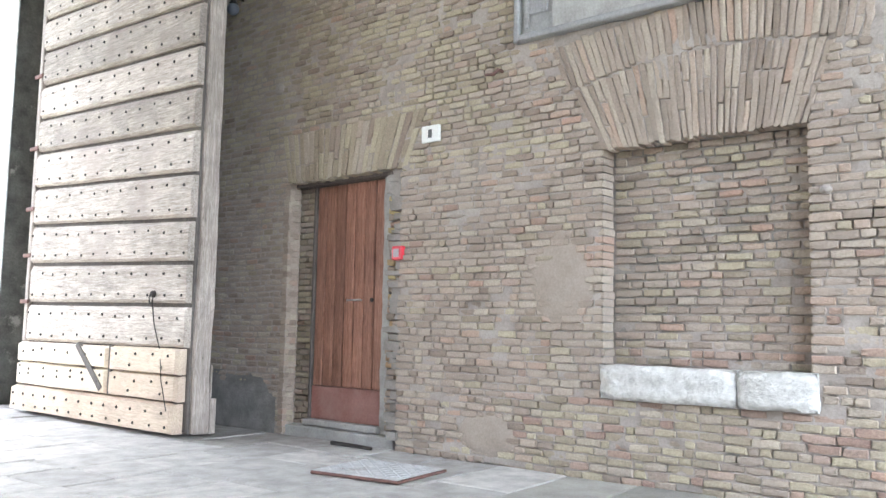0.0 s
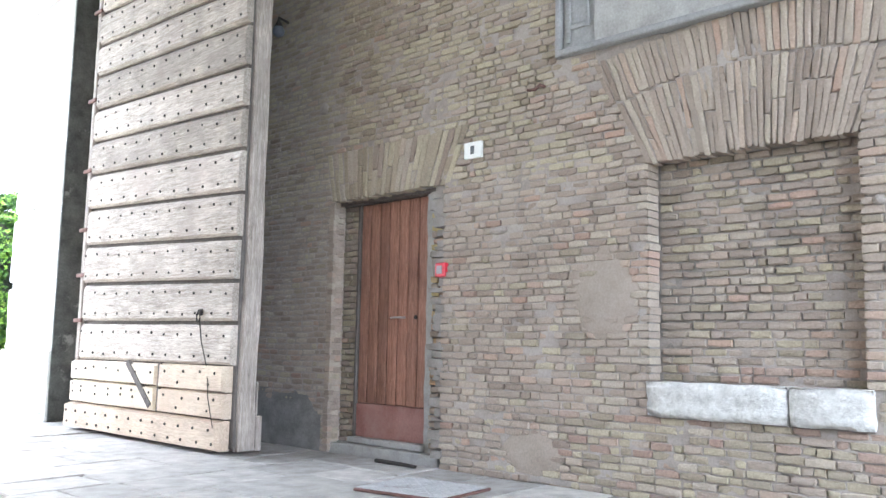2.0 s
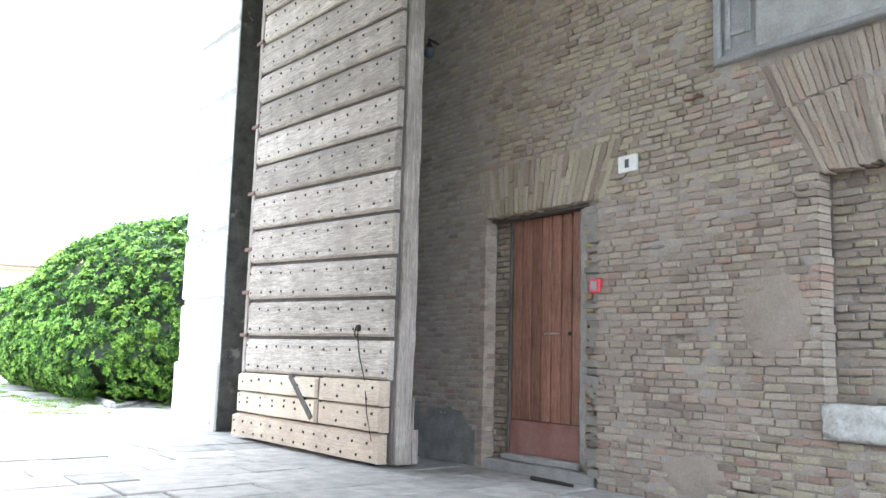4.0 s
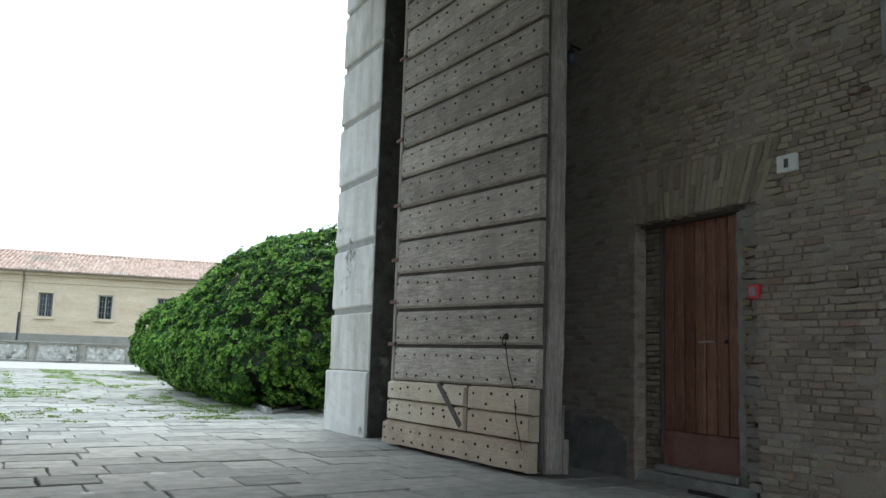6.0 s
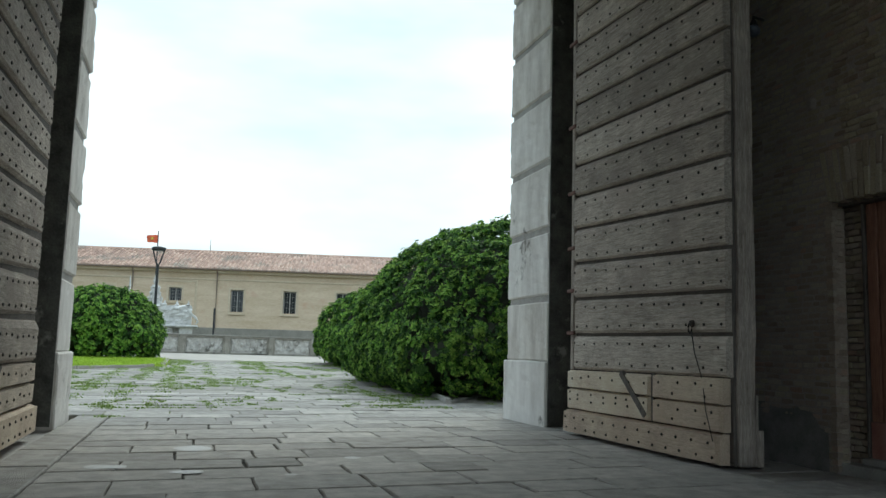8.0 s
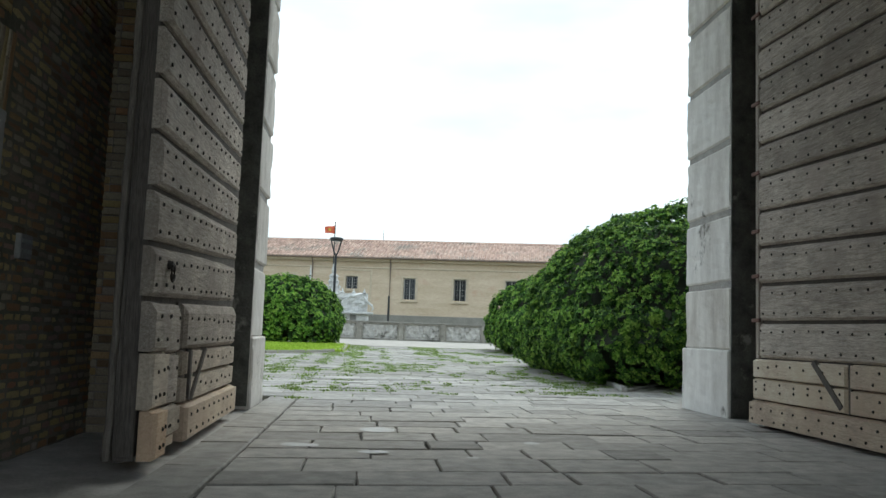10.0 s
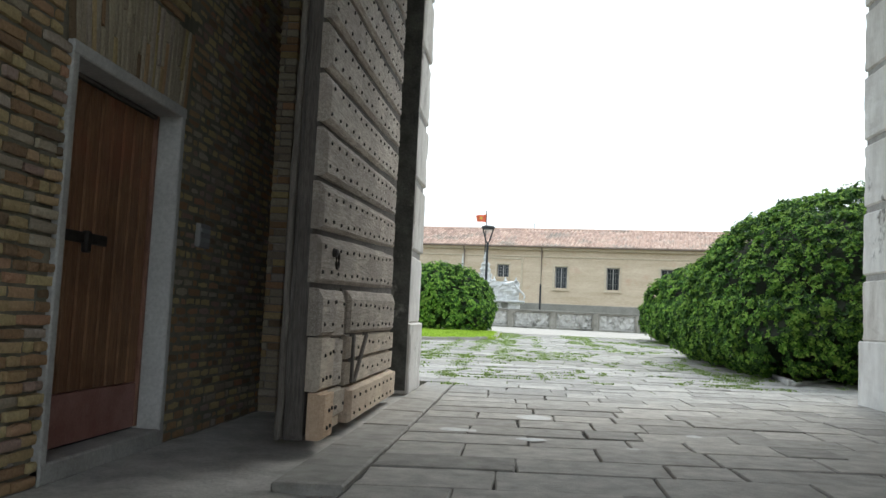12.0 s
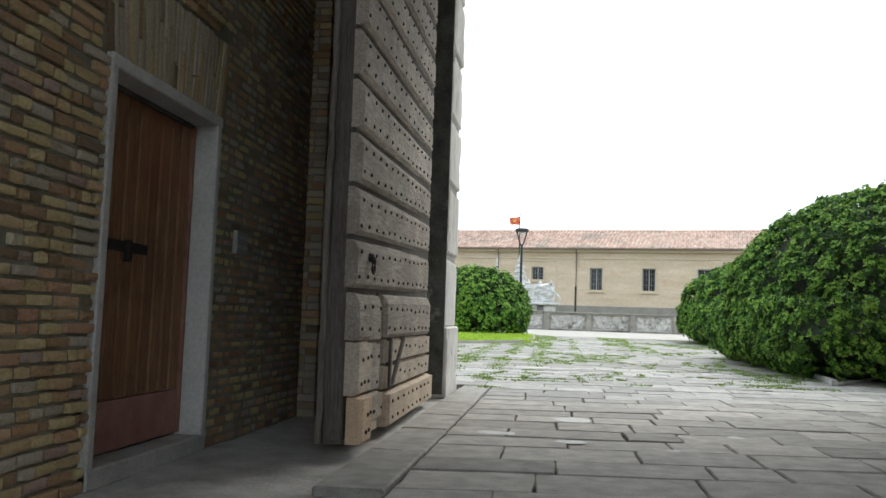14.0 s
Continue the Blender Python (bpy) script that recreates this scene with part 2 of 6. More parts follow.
def wood_material(name, dark, light, along, rough=0.8, cracks=0.6, bump=0.5, tint=None, vary=0.35, scale=1.0):
    """Wood whose grain runs along x, y or z (0, 1, 2), with long cracks, blotches and a tone of its own for each board."""
    m, n, l, b = nodes_of(name)
    p = place_coord(n)
    st = [9.0, 9.0, 9.0]
    st[along] = 0.55
    grain = noise_node(n, l, p, 6.0 * scale, 8, 0.72, tuple(st))
    fine = noise_node(n, l, p, 24.0 * scale, 5, 0.7, tuple(st))
    blotch = noise_node(n, l, p, 2.4, 5, 0.6)
    c = ramp_node(n, l, grain, [(0.28, dark), (0.72, light)])
    c = mix_node(n, l, 0.5, c, ramp_node(n, l, blotch, [(0.3, (0.3, 0.3, 0.3)), (0.7, (0.72, 0.72, 0.72))]), "OVERLAY")
    c = mix_node(n, l, 0.35, c, ramp_node(n, l, fine, [(0.3, (0.1, 0.1, 0.1)), (0.7, (0.88, 0.88, 0.88))]), "OVERLAY")
    if tint:
        c = mix_node(n, l, step_node(n, l, noise_node(n, l, p, 1.3, 5, 0.65), 0.5, 0.72), c, tint)
    r = random_of(n, False)
    c = mix_node(n, l, vary, c, ramp_node(n, l, r, [(0.0, (0.3, 0.3, 0.3)), (1.0, (0.7, 0.7, 0.7))]), "OVERLAY")
    ck = step_node(n, l, grain, 0.35, 0.29)
    cm = n.new("ShaderNodeMath")
    cm.operation = "MULTIPLY"
    l.new(ck, cm.inputs[0])
    cm.inputs[1].default_value = cracks
    c = mix_node(n, l, cm.outputs[0], c, tuple(v * 0.35 for v in dark))
    l.new(c, b.inputs["Base Color"])
    b.inputs["Roughness"].default_value = rough
    b.inputs["Specular IOR Level"].default_value = 0.3
    bump_node(n, l, b, mix_node(n, l, 0.4, grain, fine), bump, 0.012)
    return m


M_OAK = wood_material("weathered_grey_oak", (0.23, 0.19, 0.155), (0.62, 0.55, 0.48), 1, 0.85, 0.9, 1.0, (0.36, 0.3, 0.26), 0.6)
M_OAKV = wood_material("weathered_grey_oak_upright", (0.21, 0.175, 0.15), (0.52, 0.455, 0.4), 2, 0.85, 0.95, 1.0, (0.28, 0.235, 0.21))
M_FRESH = wood_material("newer_larch_plank", (0.48, 0.38, 0.28), (0.68, 0.57, 0.45), 1, 0.75, 0.4, 0.4, (0.58, 0.46, 0.34))
# darker copy of the upright oak, with shade put into its colour
M_SHADEOAK = wood_material("shaded_oak_upright", (0.12, 0.105, 0.09), (0.29, 0.255, 0.225), 2, 0.9, 0.9, 1.0, (0.18, 0.16, 0.14))
M_MID = wood_material("half_weathered_larch", (0.32, 0.265, 0.21), (0.62, 0.53, 0.43), 1, 0.8, 0.6, 0.7, (0.48, 0.39, 0.31))
M_ORANGE = wood_material("orange_pine_patch", (0.46, 0.31, 0.2), (0.64, 0.47, 0.34), 1, 0.75, 0.35, 0.4)
M_DARKWOOD = wood_material("dark_brown_wood", (0.07, 0.06, 0.055), (0.16, 0.14, 0.125), 2, 0.9, 0.6, 0.5)
M_DOOR = wood_material("red_brown_stained_wood", (0.17, 0.075, 0.048), (0.4, 0.21, 0.15), 2, 0.5, 0.5, 0.4, (0.3, 0.15, 0.105), 0.6)
M_DOORB = wood_material("brown_stained_wood", (0.15, 0.072, 0.036), (0.34, 0.18, 0.095), 2, 0.55, 0.45, 0.4, (0.3, 0.115, 0.065), 0.5)
M_KICK = surface("scuffed_red_brown_kick_board", (0.24, 0.1, 0.08), (0.36, 0.19, 0.16), 4, 50, 0.6, 0.2, 0.004, (0.34, 0.2, 0.17), (0.55, 0.7))


def leaf_material(name, dark, mid, light):
    m, n, l, b = nodes_of(name)
    r = random_of(n, True)
    p = place_coord(n)
    c = ramp_node(n, l, r, [(0.0, dark), (0.55, mid), (1.0, light)])
    c = mix_node(n, l, 0.45, c, ramp_node(n, l, noise_node(n, l, p, 1.1, 4, 0.6), [(0.3, (0.25, 0.25, 0.25)), (0.7, (0.75, 0.75, 0.75))]), "OVERLAY")
    c = mix_node(n, l, step_node(n, l, noise_node(n, l, p, 4.2, 3, 0.6), 0.52, 0.72), c, light)
    l.new(c, b.inputs["Base Color"])
    b.inputs["Roughness"].default_value = 0.6
    b.inputs["Specular IOR Level"].default_value = 0.15
    tr = n.new("ShaderNodeBsdfTranslucent")
    l.new(c, tr.inputs["Color"])
    mx = n.new("ShaderNodeMixShader")
    mx.inputs["Fac"].default_value = 0.25
    out = n["Material Output"]
    l.new(b.outputs["BSDF"], mx.inputs[1])
    l.new(tr.outputs["BSDF"], mx.inputs[2])
    l.new(mx.outputs["Shader"], out.inputs["Surface"])
    return m


# dark and light greens of one leaf: shade and light painted into the colour
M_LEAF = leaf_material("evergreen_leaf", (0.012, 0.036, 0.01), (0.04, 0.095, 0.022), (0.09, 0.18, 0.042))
M_LITLEAF = leaf_material("lit_evergreen_leaf", (0.06, 0.155, 0.02), (0.155, 0.31, 0.045), (0.31, 0.46, 0.085))
M_GRASS = leaf_material("grass_blade", (0.14, 0.22, 0.045), (0.24, 0.345, 0.09), (0.35, 0.46, 0.14))
# near-black, so that the gaps between the clumps have painted shade
M_TWIG = surface("bush_core_dark", (0.012, 0.018, 0.008), (0.03, 0.035, 0.015), 5, 40, 0.95, 0.5, 0.02)
M_LAWNBLADE = leaf_material("lawn_blade", (0.22, 0.34, 0.03), (0.36, 0.5, 0.06), (0.46, 0.58, 0.1))
M_LAWN = surface("short_lawn", (0.26, 0.38, 0.04), (0.4, 0.54, 0.08), 2, 60, 0.95, 0.8, 0.03)

m_glass, g_n, g_l, g_b = nodes_of("window_glass")
g_b.inputs["Base Color"].default_value = (0.03, 0.035, 0.04, 1)
g_b.inputs["Roughness"].default_value = 0.08


# ---- mesh helpers ----
def mesh_of(name, verts, faces, mats, smooth=False):
    me = bpy.data.meshes.new(name)
    me.from_pydata([tuple(v) for v in verts], [], faces)
    for m in (mats if isinstance(mats, (list, tuple)) else [mats]):
        me.materials.append(m)
    if smooth:
        me.polygons.foreach_set("use_smooth", [True] * len(me.polygons))
    me.update()
    return me


def part(name, bm, material, parent, label="", smooth=False):
    me = bpy.data.meshes.new(name)
    bmesh.ops.recalc_face_normals(bm, faces=bm.faces[:])
    bm.to_mesh(me)
    bm.free()
    me.materials.append(material)
    if smooth:
        me.polygons.foreach_set("use_smooth", [True] * len(me.polygons))
    ob = new(name, me)
    ob.parent = parent
    if label:
        tagged(ob, label)
    return ob


def child(name, me, parent, label=""):
    ob = new(name, me)
    ob.parent = parent
    if label:
        tagged(ob, label)
    return ob


def box(bm, x0, x1, y0, y1, z0, z1, bevel=0.0, jitter=0.0):
    """An upright box in bm, its edges bevelled and its corners moved a little."""
    vs = [bm.verts.new((x + random.uniform(-jitter, jitter), y + random.uniform(-jitter, jitter), z + random.uniform(-jitter, jitter)))
          for x in (x0, x1) for y in (y0, y1) for z in (z0, z1)]
    fs = [bm.faces.new([vs[i] for i in q]) for q in ((0, 1, 3, 2), (4, 6, 7, 5), (0, 4, 5, 1), (2, 3, 7, 6), (0, 2, 6, 4), (1, 5, 7, 3))]
    if bevel:
        es = list({e for f in fs for e in f.edges})
        bmesh.ops.bevel(bm, geom=es, offset=bevel, segments=1, profile=0.5, affect="EDGES")
    return bm


def boxes(*rows, bevel=0.0, jitter=0.0):
    bm = bmesh.new()
    for r in rows:
        box(bm, *r, bevel=bevel, jitter=jitter)
    return bm


def tube(bm, pts, radii, sides=10):
    """A tube through the points, with a radius at each."""
    rings = []
    for i, p in enumerate(pts):
        a, b = Vector(pts[max(i - 1, 0)]), Vector(pts[min(i + 1, len(pts) - 1)])
        q = (b - a).to_track_quat("Z", "Y")
        rings.append([bm.verts.new(Vector(p) + q @ Vector((radii[i] * math.cos(k * math.tau / sides), radii[i] * math.sin(k * math.tau / sides), 0))) for k in range(sides)])
    for r0, r1 in zip(rings, rings[1:]):
        for k in range(sides):
            bm.faces.new((r0[k], r0[(k + 1) % sides], r1[(k + 1) % sides], r1[k]))
    bm.faces.new(rings[0][::-1])
    bm.faces.new(rings[-1])
    return bm


def empty(name, x, y, z):
    ob = new(name)
    ob.location = (x, y, z)
    ob.empty_display_size = 0.2
    bpy.context.view_layer.update()
    return ob


def anchored(ob, parent):
    """Parents ob without moving it."""
    ob.parent = parent
    ob.matrix_parent_inverse = parent.matrix_world.inverted()
    return ob


def settle(thing):
    """Keeps the parts of a thing, built in world metres, where they are."""
    inv = thing.matrix_world.inverted()
    for o in thing.children:
        o.matrix_parent_inverse = inv


def ground_z(y):
    return 0.0168 * min(max(y - 12.4, 0.0), 60.0)


XR, XL = 5.40, -2.58        # faces of the two passage walls
YG0, YG1 = 10.73, 12.27     # inner and outer face of the gate wall
TOP = 7.6                   # ceiling of the passage
BACK = -3.8                 # unseen inner mouth of the passage, set by the light it lets in


# ---- brickwork ----
BRICK_FACES = [(0, 1, 5, 4), (1, 2, 6, 5), (2, 3, 7, 6), (3, 0, 4, 7), (4, 5, 9, 8), (5, 6, 10, 9), (6, 7, 11, 10), (7, 4, 8, 11), (8, 9, 10, 11)]
RAGGED = [(i, (i + 1) % 8, 8 + (i + 1) % 8, 8 + i) for i in range(8)] + [(8 + i, 8 + (i + 1) % 8, 16 + (i + 1) % 8, 16 + i) for i in range(8)] + [(16 + i, 16 + (i + 1) % 8, 24) for i in range(8)]


def brick_verts(quad, front, back, out, rnd, wear=0.007, unit=(1.0, 1.0)):
    """A worn brick over a quad of (y, z) corners: back ring, ragged front ring, a smaller face and its centre."""
    cy, cz = sum(q[0] for q in quad) / 4, sum(q[1] for q in quad) / 4
    ring = []
    for (ya, za), (yb, zb) in zip(quad, quad[1:] + quad[:1]):
        t = rnd.uniform(0.3, 0.7)
        ring += [(ya, za, True), (ya + (yb - ya) * t, za + (zb - za) * t, False)]
    uy, uz = unit
    r0 = [(back, y, z) for y, z, k in ring]
    f1 = front - out * 0.007
    r1, r2 = [], []
    for y, z, corner in ring:
        sy, sz = (1 if cy > y else -1), (1 if cz > z else -1)
        e = rnd.uniform(-0.002, 0.004) if not corner else rnd.uniform(0.0, 0.007)
        py, pz = y + sy * e * uy + rnd.uniform(-1, 1) * 0.003 * uy, z + sz * e * uz + rnd.uniform(-1, 1) * 0.002 * uz
        r1.append((f1, py, pz))
        w = wear * rnd.uniform(0.6, 1.5)
        wy = w if corner or abs(y - cy) > abs(z - cz) * uy / uz else 0.0
        r2.append((front - out * rnd.uniform(0, 0.003), py + sy * wy * uy, pz + sz * (w * 0.8 if corner or wy == 0 else 0.0) * uz))
    return r0 + r1 + r2 + [(front + out * 0.001, cy, cz)]


def course_rows(y0, y1, z0, z1, holes, rnd, course=0.0565, joint=0.007, long=0.17, short=0.088):
    """Bricks (y0, y1, z0, z1) in courses over a rectangle, left out where holes(z) gives intervals of y."""
    z, odd = z0, 0
    while z < z1 - 0.02:
        h = course * rnd.uniform(0.95, 1.05)
        free = [(y0, y1)]
        for a, b in holes(z + h / 2):
            free = [p for f in free for p in ((f[0], min(f[1], a)), (max(f[0], b), f[1])) if p[1] - p[0] > 0.03]
        for a, b in free:
            y = a
            first = long * (0.5 if odd else 1.0) * rnd.uniform(0.8, 1.1)
            while y < b - 0.02:
                w = first if y == a else (long if rnd.random() < 0.66 else short) * rnd.uniform(0.82, 1.15)
                e = y + w
                if b - e < 0.07:
                    e = b
                yield y + joint / 2, e - joint / 2, z + joint / 2 + rnd.uniform(-0.002, 0.002), z + h - joint / 2 + rnd.uniform(-0.002, 0.002)
                y = e
        z, odd = z + h, 1 - odd


def lay_bricks(parent, rows, front, out, zone, single, rnd, depth=0.1, limit=300, uneven=0.006, wear=0.005, loose=0.04, calm=99.0):
    """Lays bricks on a wall face at x = front that looks to out: the stretch of wall picked by single() brick by brick, the rest joined."""
    pool = {}
    joined, faces, slots, count = [], [], [], 0
    kinds = ["pink", "yellow", "red", "rustic"]
    for a, b, c, d in rows:
        k = zone((a + b) / 2, (c + d) / 2, rnd)
        even = a > calm
        f = front + out * (rnd.uniform(-uneven, uneven) * (0.22 if even else 1.0) - (0.018 if rnd.random() < loose and not even else 0))
        wob = 0.012 * noise.noise(((a + b) * 0.45, c * 0.8, 3.0)) + 0.004 * noise.noise(((a + b) * 1.6, c * 2.0, 8.0))
        c, d = c + wob, d + wob
        if single((a + b) / 2, (c + d) / 2) and count < limit:
            key = (k, rnd.randrange(9))
            if key not in pool:
                v = brick_verts([(-0.5, -0.5), (0.5, -0.5), (0.5, 0.5), (-0.5, 0.5)], 0.0, -out * depth, out, random.Random(key[1]), wear, (1 / 0.2, 1 / 0.05))
                pool[key] = mesh_of("brick", v, RAGGED, M_BRICK[(k, False)])
            ob = child("brick", pool[key], parent)
            ob.matrix_local = Matrix.Translation((f, (a + b) / 2, (c + d) / 2)) @ Matrix.Rotation(rnd.uniform(-0.014, 0.014), 4, "X") @ Matrix.Diagonal((1, b - a, d - c, 1))
            count += 1
        else:
            i0 = len(joined)
            joined += brick_verts([(a, c), (b, c), (b, d), (a, d)], f, f - out * depth, out, rnd, wear)
            faces += [tuple(i0 + i for i in q) for q in RAGGED]
            slots += [kinds.index(k)] * len(RAGGED)
    if joined:
        me = mesh_of("brickwork", joined, faces, [M_BRICK[(k, True)] for k in kinds])
        me.polygons.foreach_set("material_index", slots)
        tagged(child("brickwork", me, parent), kind="stuff")


def fan_arch(parent, count, foot, head, zf, zt, front, out, zone, rnd, gap=0.005, depth=0.1):
    """A flat arch of upright bricks: foot and head are its ends in y below and above, zf and zt its height functions."""
    fy = np.linspace(foot[0], foot[1], count + 1)
    hy = np.linspace(head[0], head[1], count + 1)
    for i in range(count):
        a0, a1, b0, b1 = fy[i] + gap / 2, fy[i + 1] - gap / 2, hy[i] + gap / 2, hy[i + 1] - gap / 2
        s0, s1 = zf((a0 + a1) / 2) + rnd.uniform(-0.012, 0.012), zt((b0 + b1) / 2) + rnd.uniform(-0.01, 0.01)
        f = front + out * rnd.uniform(-0.006, 0.004)
        cuts = [0.0, 1.0] if rnd.random() < 0.35 or s1 - s0 < 0.35 else [0.0, rnd.choice((0.33, 0.5, 0.66)), 1.0]
        for c0, c1 in zip(cuts, cuts[1:]):
            q = []
            for u, c in ((0, c0), (1, c0), (1, c1), (0, c1)):
                ya, yb = (a0, b0) if u == 0 else (a1, b1)
                q.append((ya + (yb - ya) * c, s0 + (s1 - s0) * c + (0.005 if c == c0 and c0 > 0 else 0)))
            k = zone((a0 + a1) / 2, (s0 + s1) / 2, rnd)
            child("arch_brick", mesh_of("arch_brick", brick_verts(q, f, f - out * depth, out, rnd, 0.006), RAGGED, M_BRICK[(k, False)]), parent)


def mortar_skin(parent, front, out, y0, y1, z0, z1, holes, seed, step=0.028, base=0.013, swing=0.019, material=None, flush=0.0, pits=False):
    """The uneven lime mortar between and over the bricks of a wall face."""
    ny, nz = int((y1 - y0) / step), int((z1 - z0) / step)
    v, f = [], []
    for j in range(nz + 1):
        for i in range(ny + 1):
            y, z = y0 + (y1 - y0) * i / ny, z0 + (z1 - z0) * j / nz
            n1 = noise.noise((y * 1.3, z * 1.6, seed)) * 0.75 + noise.noise((y * 5.0, z * 6.0, seed + 3)) * 0.5
            n2 = noise.noise((y * 19, z * 19, seed + 7))
            full = flush * min(max((y - 6.2) * 3.0, 0.0), 1.0)
            pit = 0.022 * (1 - full) * max(0.0, min(1.0, (noise.noise((y * 8.0, z * 11.0, seed + 11)) - 0.22) * 6)) if pits else 0.0
            v.append((front - out * (base * (1 - 0.7 * full)) + out * (swing * n1 * (1 - 0.85 * full) + 0.004 * n2 * (1 - 0.6 * full) - pit), y, z))
    w = ny + 1
    for j in range(nz):
        gaps = holes(z0 + (z1 - z0) * (j + 0.5) / nz)
        for i in range(ny):
            y = y0 + (y1 - y0) * (i + 0.5) / ny
            if not any(a - step < y < b + step for a, b in gaps):
                f.append((j * w + i, j * w + i + 1, (j + 1) * w + i + 1, (j + 1) * w + i))
    tagged(child("mortar", mesh_of("mortar", v, f, material or M_LIME, True), parent), kind="stuff")


# ---- ground ----
def ground_sheet():
    ys = [-900, -60, -5, 2, 6, 10, 12.4, 14, 18, 22, 26, 30, 34, 38, 42, 46, 55, 72.4, 200, 900, 2500]
    xs = [-2500, -300, -60, -20, -8, -3, 0, 3, 8, 20, 60, 300, 2500]
    v = [(x, y, ground_z(y) - 0.075) for y in ys for x in xs]
    w = len(xs)
    f = [(j * w + i, j * w + i + 1, (j + 1) * w + i + 1, (j + 1) * w + i) for j in range(len(ys) - 1) for i in range(w - 1)]
    tagged(new("ground", mesh_of("ground", v, f, M_GROUND)), "mossy earth and gravel ground of the forecourt", "ground", kind="structure")


ground_sheet()


def slab_rings(x0, x1, y0, y1, skew, rnd, rag=0.008, bevel=0.009, deep=0.07):
    """A worn slab whose long sides run askew: ragged outline, rounded upper edge, a face that sags a little."""
    ring = []
    cor = [(x0, y0), (x1, y0), (x1, y1), (x0, y1)]
    for (xa, ya), (xb, yb) in zip(cor, cor[1:] + cor[:1]):
        ring.append((xa + rnd.uniform(-rag, rag), ya + rnd.uniform(-rag, rag)))
        for t in (0.3, 0.68):
            ring.append((xa + (xb - xa) * t + rnd.uniform(-rag, rag), ya + (yb - ya) * t + rnd.uniform(-rag, rag)))
    cx, cy = (x0 + x1) / 2, (y0 + y1) / 2
    lift, tx, ty = rnd.uniform(-0.006, 0.006), rnd.uniform(-0.006, 0.006), rnd.uniform(-0.01, 0.01)
    v = []
    for dz, ins in ((-deep, 0.0), (-0.01, 0.0), (0.0, bevel)):
        for x, y in ring:
            px = x + (ins if x < cx else -ins)
            py = y + (ins if y < cy else -ins) + skew * (px + 1.03)
            v.append((px, py, ground_z(py) + dz + lift + tx * (px - cx) + ty * (y - cy)))
    py = cy + skew * (cx + 1.03)
    v.append((cx, py, ground_z(py) + lift - rnd.uniform(0.0, 0.004)))
    return v


SLAB_FACES = [(r + i, r + (i + 1) % 12, r + 12 + (i + 1) % 12, r + 12 + i) for r in (0, 12) for i in range(12)] + [(24 + i, 24 + (i + 1) % 12, 36) for i in range(12)]


